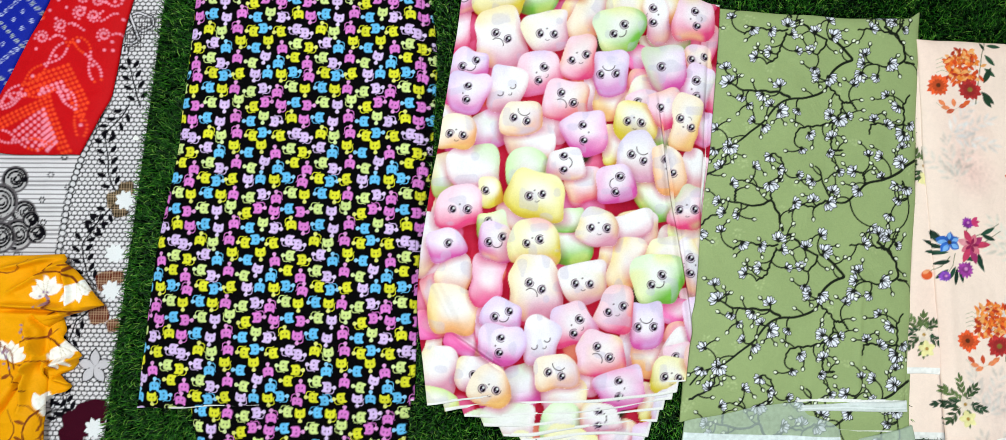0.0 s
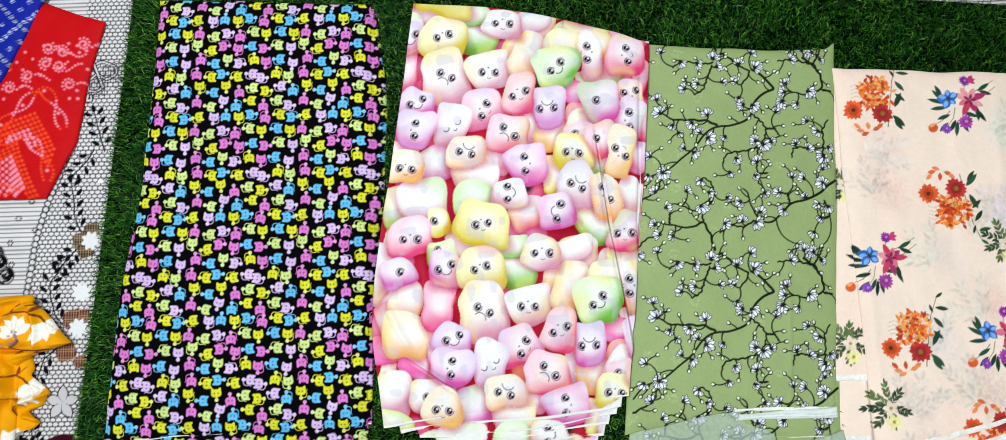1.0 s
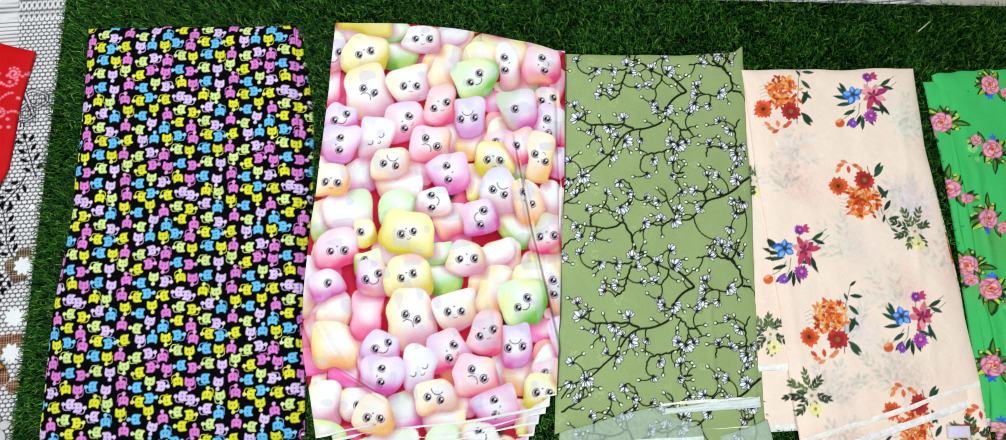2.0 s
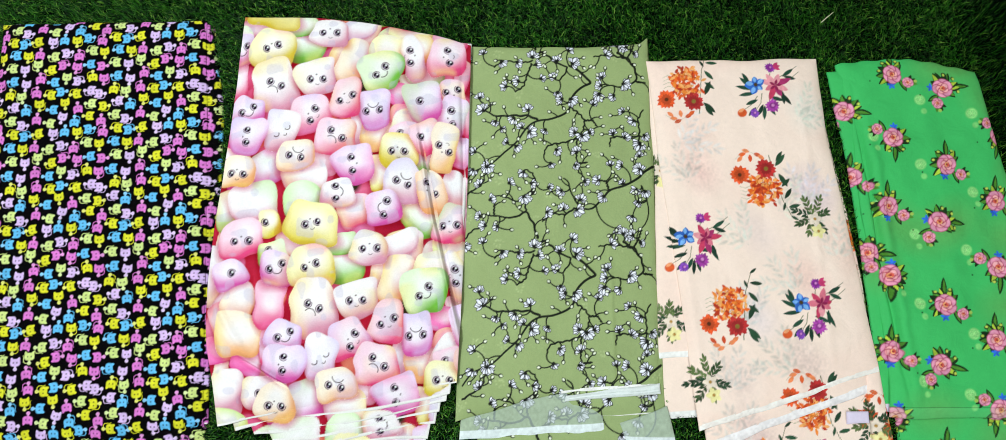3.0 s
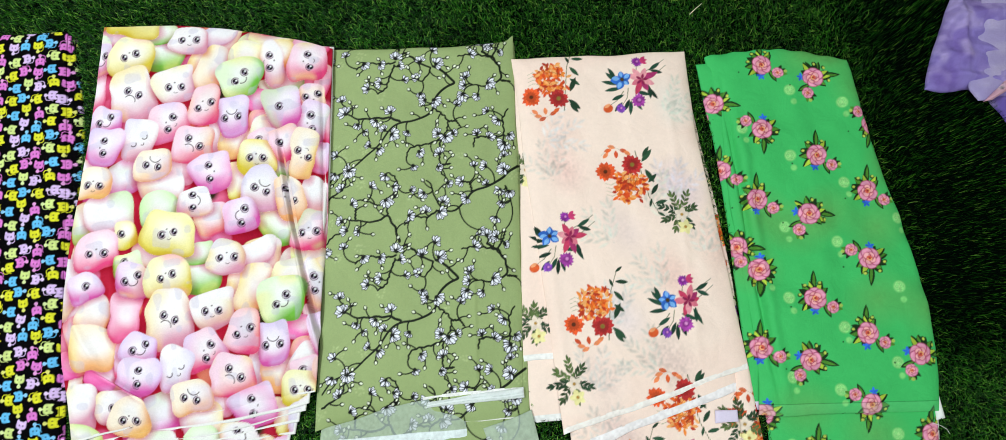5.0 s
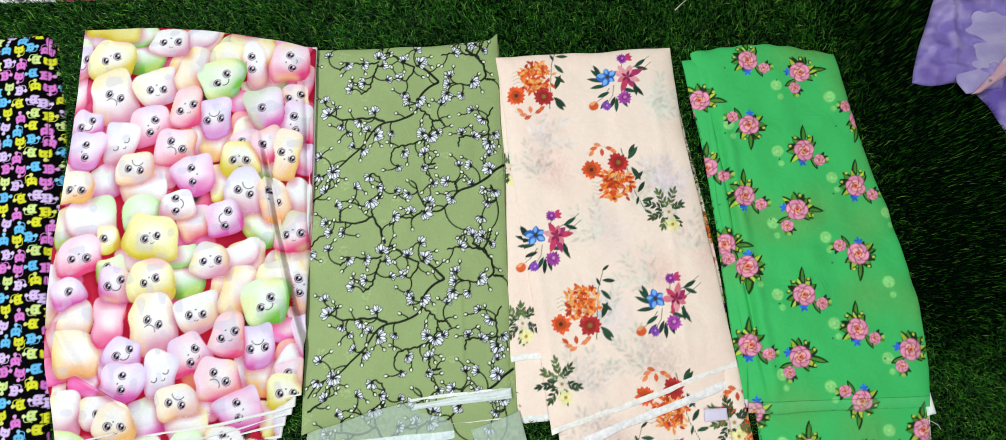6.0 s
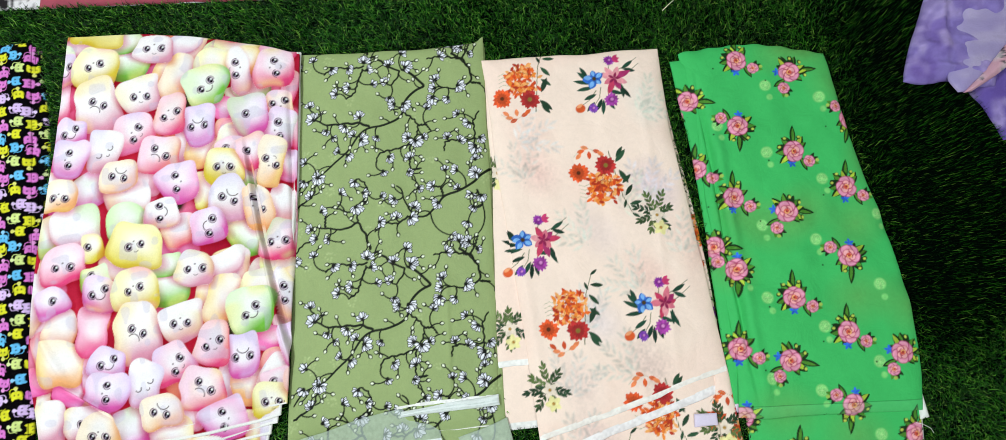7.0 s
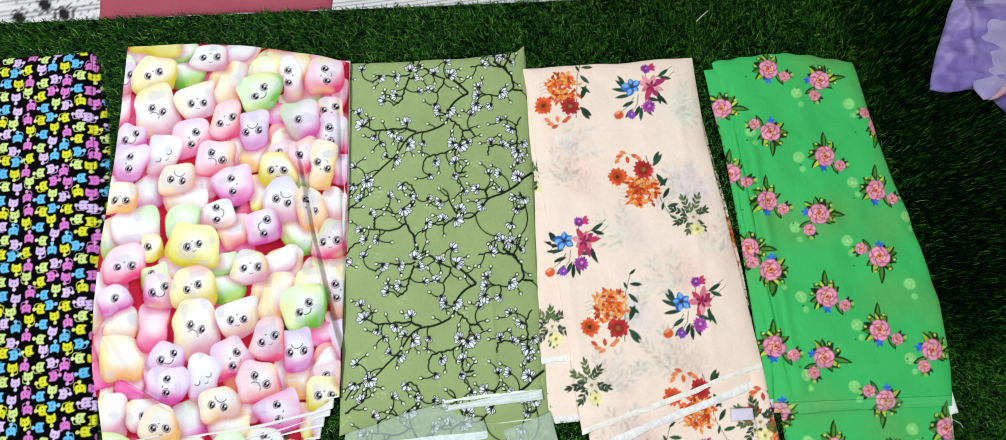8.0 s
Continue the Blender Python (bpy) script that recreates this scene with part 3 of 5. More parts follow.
def blossom(c, rng, x, y, size, turn):
    """A fan of narrow white petals outlined in black, with a short calyx."""
    dark = srgb("080c04")
    n = int(rng.integers(6, 9))
    c.oval(x - math.cos(turn) * 0.0025, y - math.sin(turn) * 0.0025, 0.0034, 0.0034, 0, dark)
    spread = [(turn + (i - (n - 1) / 2) * 0.50 + rng.normal(0, 0.08), size * rng.uniform(0.82, 1.12)) for i in range(n)]
    spread = sorted(spread, key=lambda q: -abs(q[0] - turn))
    for a, s in spread:
        c.leaf(x - math.cos(a) * 0.0015, y - math.sin(a) * 0.0015, s + 0.0032, s * 0.42 + 0.0032, a, dark)
        c.leaf(x + math.cos(a) * 0.0012, y + math.sin(a) * 0.0012, s - 0.0012, s * 0.42, a, srgb("f0f2ff"))


def bud(c, rng, x, y, a, reach):
    bend = rng.uniform(0.4, 0.9) * rng.choice([-1, 1])
    dark = srgb("080c04")
    pts, px, py = [(x, y)], x, y
    for i in range(5):
        w = a + bend * (i / 4 - 0.3)
        px, py = px + math.cos(w) * reach / 5, py + math.sin(w) * reach / 5
        pts.append((px, py))
    c.stroke(pts, 0.0029, 0.0024, dark)
    c.leaf(px, py, 0.0118, 0.0086, w, dark)
    c.leaf(px + math.cos(w) * 0.0032, py + math.sin(w) * 0.0032, 0.0074, 0.0046, w, srgb("e3ead2"))


TWIG_STEP = (-0.029, -0.413)
TWIGS_FAR = [
    [(0.331, 0.489), (0.350, 0.478), (0.380, 0.446), (0.361, 0.445), (0.340, 0.432), (0.324, 0.410), (0.326, 0.396), (0.311, 0.380), (0.277, 0.373), (0.252, 0.374), (0.235, 0.364), (0.219, 0.348), (0.197, 0.324), (0.167, 0.298), (0.139, 0.282), (0.118, 0.277), (0.097, 0.262), (0.085, 0.247)],
    [(0.252, 0.374), (0.236, 0.385), (0.201, 0.388), (0.181, 0.388), (0.160, 0.391), (0.143, 0.403), (0.138, 0.421)],
    [(0.326, 0.396), (0.345, 0.380), (0.353, 0.366), (0.349, 0.348), (0.341, 0.335)],
    [(0.353, 0.366), (0.370, 0.365), (0.377, 0.351)],
    [(0.333, 0.328), (0.305, 0.320), (0.278, 0.318), (0.265, 0.312), (0.260, 0.298)],
    [(0.333, 0.328), (0.328, 0.300), (0.328, 0.273), (0.329, 0.254)],
    [(0.328, 0.273), (0.349, 0.274)],
    [(0.438, 0.512), (0.458, 0.499), (0.470, 0.479), (0.474, 0.461), (0.472, 0.444), (0.455, 0.441), (0.437, 0.435), (0.413, 0.440)],
]
TWIGS_MIDDLE = [
    [(0.472, 0.444), (0.491, 0.441)],
    [(0.458, 0.499), (0.433, 0.505), (0.413, 0.510), (0.385, 0.507)],
    [(0.458, 0.499), (0.470, 0.517), (0.478, 0.534)],
    [(0.462, 0.284), (0.462, 0.305), (0.467, 0.333), (0.467, 0.361), (0.480, 0.381)],
    [(0.464, 0.323), (0.436, 0.324), (0.415, 0.326), (0.404, 0.322), (0.400, 0.305)],
    [(0.490, 0.256), (0.468, 0.247), (0.458, 0.234), (0.439, 0.224), (0.411, 0.215), (0.390, 0.210), (0.375, 0.196), (0.357, 0.175), (0.333, 0.174), (0.318, 0.189), (0.309, 0.212), (0.308, 0.232), (0.296, 0.243)],
    [(0.390, 0.210), (0.385, 0.230), (0.368, 0.235)],
    [(0.232, 0.120), (0.226, 0.150), (0.218, 0.167), (0.212, 0.178), (0.185, 0.166), (0.158, 0.171), (0.138, 0.176), (0.118, 0.179)],
]
TWIGS_NEAR = [
    [(0.212, 0.178), (0.212, 0.205), (0.194, 0.200), (0.174, 0.211), (0.161, 0.214)],
    [(0.212, 0.205), (0.232, 0.217), (0.239, 0.238), (0.232, 0.259), (0.219, 0.267)],
    [(0.145, 0.176), (0.147, 0.199), (0.140, 0.217)],
    [(0.084, 0.220), (0.102, 0.231), (0.116, 0.237), (0.127, 0.247), (0.133, 0.266), (0.136, 0.280)],
    [(0.313, 0.177), (0.292, 0.165), (0.265, 0.170), (0.244, 0.155)],
    [(0.252, 0.507), (0.227, 0.504), (0.204, 0.510), (0.183, 0.509), (0.168, 0.498)],
    [(0.249, 0.500), (0.238, 0.474), (0.228, 0.450), (0.210, 0.440)],
    [(0.250, 0.517), (0.275, 0.527), (0.285, 0.518), (0.302, 0.499), (0.328, 0.487), (0.316, 0.468), (0.306, 0.458)],
    [(0.458, 0.214), (0.463, 0.200), (0.466, 0.184)],
    [(0.047, 0.109), (0.078, 0.127), (0.096, 0.146), (0.123, 0.155)],
]
BLOOMS_LARGE = [(0.253, 0.517), (0.339, 0.496), (0.390, 0.420), (0.445, 0.439), (0.328, 0.414), (0.137, 0.404), (0.234, 0.348), (0.345, 0.332), (0.464, 0.305), (0.139, 0.279),
                (0.212, 0.208), (0.319, 0.174), (0.458, 0.252)]
BLOOMS_FAR = [(0.188, 0.508), (0.220, 0.506), (0.260, 0.497), (0.305, 0.506), (0.334, 0.527), (0.295, 0.467), (0.216, 0.466), (0.190, 0.453), (0.413, 0.510), (0.457, 0.526),
              (0.439, 0.530), (0.398, 0.460), (0.394, 0.441), (0.418, 0.418), (0.306, 0.416), (0.133, 0.433), (0.201, 0.380), (0.234, 0.399), (0.216, 0.361), (0.203, 0.318),
              (0.328, 0.343), (0.289, 0.303), (0.328, 0.300), (0.457, 0.359)]
BLOOMS_NEAR = [(0.436, 0.324), (0.478, 0.322), (0.114, 0.316), (0.105, 0.275), (0.119, 0.242), (0.212, 0.260), (0.183, 0.242), (0.230, 0.235), (0.141, 0.208), (0.113, 0.178),
               (0.123, 0.155), (0.289, 0.216), (0.328, 0.197), (0.290, 0.179), (0.259, 0.172), (0.368, 0.235), (0.375, 0.196), (0.422, 0.261), (0.444, 0.206), (0.462, 0.200),
               (0.433, 0.151), (0.398, 0.128), (0.423, 0.112), (0.081, 0.113)]
BLOOMS_SMALL = [(0.147, 0.534), (0.267, 0.465), (0.476, 0.509), (0.298, 0.429), (0.376, 0.401), (0.162, 0.376), (0.175, 0.361), (0.183, 0.329), (0.266, 0.350), (0.363, 0.339),
                (0.272, 0.277), (0.325, 0.269), (0.435, 0.380), (0.409, 0.334), (0.462, 0.279), (0.150, 0.151), (0.267, 0.224), (0.342, 0.233), (0.398, 0.265), (0.419, 0.224),
                (0.448, 0.180)]


def twig_print(c):
    """Dark branching twigs with white blossoms and buds on sage green."""
    ink = srgb("0e1606")
    twigs = TWIGS_FAR + TWIGS_MIDDLE + TWIGS_NEAR
    joints = np.array([q for t in twigs for q in along(t, np.linspace(0, 1, 30))])
    blooms = [(x, y, 0.0150) for x, y in BLOOMS_LARGE] + [(x, y, 0.0122) for x, y in BLOOMS_FAR + BLOOMS_NEAR] + [(x, y, 0.0095) for x, y in BLOOMS_SMALL]
    for rep in (-1, 0, 1):
        rng = np.random.default_rng(11)
        ox, oy = TWIG_STEP[0] * rep, TWIG_STEP[1] * rep
        for _ in range(26):   # faint pale sprigs behind the twigs
            gx, gy = rng.uniform(0.06, 0.52) + ox, rng.uniform(0.12, 0.54) + oy
            for q in range(9):
                w = q * 0.7
                c.oval(gx + 0.011 * math.cos(w) * rng.uniform(0.3, 1), gy + 0.011 * math.sin(w) * rng.uniform(0.3, 1), 0.0024, 0.0017, w, srgb("b4c48c"), 0.55)
        for pts in twigs:
            v = np.linspace(0, 1, 8 * len(pts))
            fine = along(pts, v, sharp=len(pts) < 6) + np.stack([0.0010 * np.sin(v * 40), 0.0010 * np.cos(v * 33)], 1)
            thick = 0.0052 if len(pts) > 6 else 0.0038
            c.stroke([(px + ox, py + oy) for px, py in fine], thick, 0.0030, ink)
            for k in range(9, len(fine) - 4, 17):
                way = math.atan2(*(fine[k + 2] - fine[k - 2])[::-1]) + rng.choice([-1, 1]) * rng.uniform(0.5, 1.1)
                bud(c, rng, fine[k][0] + ox, fine[k][1] + oy, way, rng.uniform(0.014, 0.026))
        for x, y, size in blooms:
            near = joints[np.argmin(np.hypot(*(joints - (x, y)).T))]
            away = math.atan2(y - near[1], x - near[0])
            if math.hypot(x - near[0], y - near[1]) < 0.008:
                away = rng.uniform(0, 6.28)
            bow = rng.uniform(0.12, 0.25) * rng.choice([-1, 1])
            mx, my = (near[0] + x) / 2 + 2 * bow * (y - near[1]), (near[1] + y) / 2 - 2 * bow * (x - near[0])
            c.stroke([(near[0] * (1 - q) ** 2 + 2 * mx * q * (1 - q) + x * q * q + ox, near[1] * (1 - q) ** 2 + 2 * my * q * (1 - q) + y * q * q + oy) for q in np.linspace(0, 1, 8)], 0.0031, 0.0025, ink)
            for _ in range(2 if size > 0.014 else 1):
                bud(c, rng, x + ox, y + oy, away + rng.uniform(-1.9, 1.9), rng.uniform(0.015, 0.026))
            for _ in range(2 if size > 0.014 else 1):
                blossom(c, rng, x + ox + rng.normal(0, 0.001), y + oy + rng.normal(0, 0.001), size, away + rng.uniform(-0.9, 0.9))


def daisy(c, rng, x, y, r, rim, core, alpha=1.0):
    n = 14
    for i in range(n):
        a = i * 2 * math.pi / n + rng.normal(0, 0.08)
        s = r * rng.uniform(0.88, 1.08)
        c.leaf(x, y, s, s * 0.5, a, rim * rng.uniform(0.75, 1.2), alpha)
    for i in range(n):
        a = (i + 0.5) * 2 * math.pi / n
        c.leaf(x, y, r * 0.62, r * 0.25, a, rim * 0.62, alpha)
    c.oval(x, y, r * 0.2, r * 0.2, 0, core, alpha)


def spray(c, rng, x, y, a, length, n, leaf, colour, alpha=1.0):
    """A stem with paired leaves."""
    end = (x + math.cos(a) * length, y + math.sin(a) * length)
    c.stroke([(x, y), end], 0.0016, 0.0010, colour * 0.8, alpha)
    for i in range(n):
        f = (i + 0.6) / n
        for s in (-1, 1):
            c.leaf(x + (end[0] - x) * f, y + (end[1] - y) * f, leaf * rng.uniform(0.8, 1.15), leaf * 0.38, a + s * rng.uniform(0.45, 0.8), colour * rng.uniform(0.7, 1.5), alpha)
    c.leaf(*end, leaf, leaf * 0.36, a, colour, alpha)


POSY_UNIT = 0.00132


def orange_posy(c, rng, x, y, flip):
    """An orange and a crimson daisy, a loose orange head and a leafy stem; x, y: the orange daisy; flip: 1 or -1, mirrored."""
    def at(u, v):
        return x + POSY_UNIT * u, y + flip * POSY_UNIT * v
    green = srgb("24452f")
    for v in (22, 28, 34, 40):
        c.stroke([at(22, v - 6), at(6, v), at(-2, v - 3)], 0.0013, 0.0008, srgb("8f9a68"), 0.75)
    c.stroke([at(50, -28), at(56, 10), at(62, 45), at(74, 74)], 0.0018, 0.0012, srgb("4a5a2c"))
    for u, v, w, ln in ((70, 58, -0.15, 0.026), (66, 44, -0.9, 0.028), (64, 24, -0.7, 0.026), (62, 2, 1.1, 0.034), (58, -10, -0.8, 0.034), (60, -18, -0.9, 0.026), (72, 72, 0.6, 0.018), (66, 50, 1.9, 0.018)):
        c.leaf(*at(u, v), ln, ln * 0.32, flip * w, green * rng.uniform(0.6, 1.5))
    for _ in range(150):
        rr, w = 24 * math.sqrt(rng.random()), rng.uniform(0, 6.28)
        tone = srgb(("ee6a24", "f28a34", "d84a1c", "f6ac66", "b8361c")[int(rng.integers(0, 5))])
        c.leaf(*at(36 + rr * math.cos(w), 27 + rr * math.sin(w)), rng.uniform(0.009, 0.018), 0.0062, rng.uniform(0, 6.3), tone, 0.9)
    for _ in range(16):
        c.stroke([at(rng.uniform(20, 54), rng.uniform(8, 46)), at(rng.uniform(20, 54), rng.uniform(8, 46))], 0.0009, 0.0007, srgb("7a3a1c"), 0.5)
    daisy(c, rng, *at(0, 0), 0.0212, srgb("ea5a2a"), srgb("5a2a10"))
    daisy(c, rng, *at(43, -7), 0.0225, srgb("c03030"), srgb("8a7030"))
    for u, v, w in ((8, -30, 2.4), (14, -34, 3.0), (20, -36, 3.5), (26, -33, 0.4), (32, -30, 0.6), (20, -32, 1.6)):
        c.leaf(*at(u, v), 0.017, 0.0085, flip * w, srgb(("e2622e", "d2502a", "f08a58")[int(rng.integers(0, 3))]))
    c.stroke([at(-4, -26), at(12, -40), at(32, -30)], 0.0010, 0.0008, srgb("9aa084"), 0.6)


def blue_posy(c, rng, x, y):
    """A blue flower among a crimson lily, purple pompons, a bud and dark blades; x, y: the blue flower."""
    def at(u, v):
        return x + POSY_UNIT * u, y + POSY_UNIT * v
    green = srgb("1c4030")
    for pts in ([(35, 8), (50, 14), (70, 26)], [(30, -10), (52, 2), (72, 16)], [(0, -20), (-12, -34), (-26, -42)], [(8, -16), (4, -32), (-6, -44)], [(24, 12), (26, 20), (28, 28)]):
        c.stroke([at(*p) for p in pts], 0.0016, 0.0010, srgb("5a6a42"))
    for u, v, w, ln in ((-6, -8, 2.7, 0.034), (-8, -4, 2.3, 0.030), (-2, -14, 3.1, 0.034), (-10, 2, 2.0, 0.026), (44, 10, 0.5, 0.028), (46, 10, -0.4, 0.024), (36, -16, -1.1, 0.034), (40, -14, -1.5, 0.028),
                        (10, -36, -1.7, 0.030), (8, -34, -2.1, 0.026), (14, -34, -1.3, 0.028), (-4, -38, -2.4, 0.024), (0, -26, 3.5, 0.026), (18, -22, -0.3, 0.03)):
        c.leaf(*at(u, v), ln * 1.1, 0.0085, w + rng.normal(0, 0.12), green * rng.uniform(0.5, 1.5))
    for i in range(9):
        c.leaf(*at(31, -4), 0.030 * rng.uniform(0.7, 1.25), 0.0125, i * 0.7 + rng.normal(0, 0.15), srgb(("c83c60", "a83068", "dc7488")[i % 3] if rng.random() < 0.8 else "e89aa4"))
    for i in range(5):
        c.leaf(*at(31, -4), 0.014, 0.006, i * 1.25, srgb("8c1c4c"), 0.8)
    for i in range(5):
        w = i * 1.257 + 0.4
        s = 0.0235 * rng.uniform(0.75, 1.1)
        c.leaf(x, y, s, s * 0.72, w + rng.normal(0, 0.12), srgb("2c66c4") * rng.uniform(0.8, 1.25))
        c.leaf(x + math.cos(w) * 0.005, y + math.sin(w) * 0.005, s * 0.7, s * 0.40, w + rng.normal(0, 0.12), srgb("7cb2ee"), 0.85)
    for i in range(6):
        c.stroke([(x, y), (x + 0.008 * math.cos(i * 1.05), y + 0.008 * math.sin(i * 1.05))], 0.001, 0.0007, srgb("1c3478"), 0.8)
    c.oval(x, y, 0.0042, 0.0042, 0, srgb("4a3a1a"))
    for u, v, r, col in ((22, -38, 0.0165, "a03c9c"), (-8, -48, 0.0110, "8444b4"), (27, 27, 0.0120, "8c2c98")):
        qx, qy = at(u, v)
        for i in range(13):
            w = i * 0.483
            c.leaf(qx, qy, r * rng.uniform(0.85, 1.1), r * 0.42, w, srgb(col) * rng.uniform(0.7, 1.4))
        c.oval(qx, qy, r * 0.42, r * 0.38, 0, srgb(col) * 0.75)
        c.oval(qx + 0.001, qy + 0.001, r * 0.2, r * 0.2, 0, srgb("d68ac8"))
    for w in (0.1, 0.7, -0.5):
        c.leaf(*at(32, 28), 0.016, 0.0075, w, srgb("cc3a70"))
    qx, qy = at(-28, -46)
    c.oval(qx, qy, 0.0105, 0.0090, 0.3, srgb("dc5c2c"))
    c.leaf(qx - 0.008, qy + 0.002, 0.016, 0.007, 0.5, srgb("f0a070"))


def leaf_posy(c, rng, x, y, a):
    """Sprays of small dark leaves round two pale open flowers."""
    for w in (0.3, 1.1, 1.9, 2.7, 3.5, 4.3, 5.3):
        spray(c, rng, x, y, a + w, rng.uniform(0.024, 0.040), 4, 0.0145, srgb(("33492a", "55683a", "24402a")[int(w) % 3]))
    for fx, fy, tone in ((x + 0.002, y - 0.004, "ead9c8"), (x + 0.006, y - 0.030, "f0e6a4")):
        for i in range(5):
            c.leaf(fx, fy, 0.0165, 0.0110, i * 1.26 + a, srgb(tone))
        c.oval(fx, fy, 0.0032, 0.0032, 0, srgb("b0863c"))


def garden_print(c, under=False):
    """Posies of orange, blue and purple flowers with pale washed leaves on blush."""
    rng = np.random.default_rng(9)
    wash = np.clip((vnoise(c.x, c.y, 0.10, 41) - 0.50) * 0.9, 0, 0.18)[:, None]
    c.rgb[:] = c.rgb * (1 - wash) + srgb("f8cfc2") * wash
    for x, y, a, leaf_tone, bloom in ((0.570, 0.245, 1.8, "b4bab4", "e6b4b0"), (0.814, 0.360, 0.5, "b4c6b8", "dfe4dc"), (0.804, 0.178, 1.2, "c4c6d8", "cdb8d4"), (0.678, 0.104, 2.2, "bccabf", "e8d4d4"),
                                     (0.749, 0.171, 0.3, "c2cdbc", "f2d6cc"), (0.652, -0.065, 1.6, "aebfbf", "d8d0dc"), (0.768, 0.000, 2.2, "b9c6bf", "f2beb6"), (0.735, -0.158, 2.3, "a9b6ae", "c8b0ae"),
                                     (0.601, -0.186, 1.2, "b6bcba", "e2c8c4"), (0.62, -0.30, 1.9, "a8b0ae", "c8a8ae"), (0.560, 0.33, 0.4, "c9d2d8", "f4d2c8"), (0.86, 0.06, 1.4, "c6cec6", "f0cabe")):
        c.oval(x + 0.018, y - 0.018, 0.030, 0.028, a, srgb(bloom), 0.42, 0.024)
        c.oval(x - 0.004, y + 0.022, 0.024, 0.022, a, srgb(bloom), 0.32, 0.024)
        for w in (-0.6, 0.0, 0.6):
            spray(c, rng, x - 0.012, y - 0.030, a + w, 0.075, 5, 0.026, srgb(leaf_tone), 0.10)
    for x, y, flip in ((0.532, 0.399, 1), (0.667, 0.223, -1), (0.565, -0.080, 1), (0.709, -0.236, -1), (0.60, -0.39, 1)) + (((0.862, 0.045, 1), (0.862, -0.29, -1)) if under else ()):
        orange_posy(c, rng, x, y, flip)
    for x, y in ((0.727, 0.418), (0.537, 0.101), (0.757, -0.051), (0.72, -0.37)) + (((0.862, -0.120),) if under else ()):
        blue_posy(c, rng, x, y)
    for x, y, a in ((0.808, 0.122, 0.0), (0.550, -0.190, 0.6)) + (((0.502, 0.250, 1.0), (0.488, -0.066, 0.4), (0.890, 0.210, 0.3), (0.872, -0.30, 1.4)) if under else ()):
        leaf_posy(c, rng, x, y, a)


# x, y and turn (0 to 2) of each printed rose spray
ROSES = [(1.027, 0.421, 0), (1.105, 0.213, 0), (0.969, 0.134, 0), (1.199, 0.129, 0), (1.049, -0.077, 0), (1.141, -0.155, 0), (0.929, -0.162, 0),
         (1.130, 0.382, 1), (1.067, 0.093, 1), (1.019, -0.195, 1), (1.235, -0.205, 1), (0.914, 0.348, 1), (0.915, 0.040, 1),
         (1.003, 0.280, 2), (0.949, -0.009, 2), (1.171, -0.009, 2), (1.122, -0.291, 2), (1.233, 0.269, 2), (0.914, -0.291, 2), (0.905, 0.203, 0),
         (1.012, -0.372, 0), (1.238, -0.360, 0), (1.125, -0.400, 1)]


def rose(c, rng, x, y, r):
    """A full rose: dark-edged outer petals, paler inner ones wound round a warm heart."""
    turn = rng.uniform(0, 6)
    for i in range(6):
        a = turn + i * 1.047 + rng.normal(0, 0.12)
        px, py = x + math.cos(a) * r * 0.56, y + math.sin(a) * r * 0.56
        c.oval(px, py, r * 0.50, r * 0.56, a, srgb("a83a66"), power=2.4)
        c.oval(px + math.cos(a) * r * 0.02, py + math.sin(a) * r * 0.02, r * 0.42, r * 0.47, a, srgb("f0a2c0") * rng.uniform(0.85, 1.1), power=2.4)
        c.oval(px - math.cos(a) * r * 0.16, py - math.sin(a) * r * 0.16, r * 0.24, r * 0.34, a, srgb("d8688e"), 0.8, r * 0.2)
    for i in range(5):
        a = turn + 0.5 + i * 1.257 + rng.normal(0, 0.12)
        px, py = x + math.cos(a) * r * 0.30, y + math.sin(a) * r * 0.30
        c.oval(px, py, r * 0.34, r * 0.38, a, srgb("b43c5c"))
        c.oval(px + math.cos(a) * r * 0.04, py + math.sin(a) * r * 0.04, r * 0.26, r * 0.29, a, srgb("f6b0b4") * rng.uniform(0.9, 1.08))
    c.oval(x, y, r * 0.28, r * 0.26, 0, srgb("d85a48"))
    c.ring(x + r * 0.03, y, r * 0.19, r * 0.10, srgb("f4b878"), 0.9, turn, turn + 3.6)
    c.ring(x, y, r * 0.34, r * 0.07, srgb("a02c48"), 0.8, turn + 2.5, turn + 5.2)
    c.oval(x, y, r * 0.08, r * 0.08, 0, srgb("8c2430"))


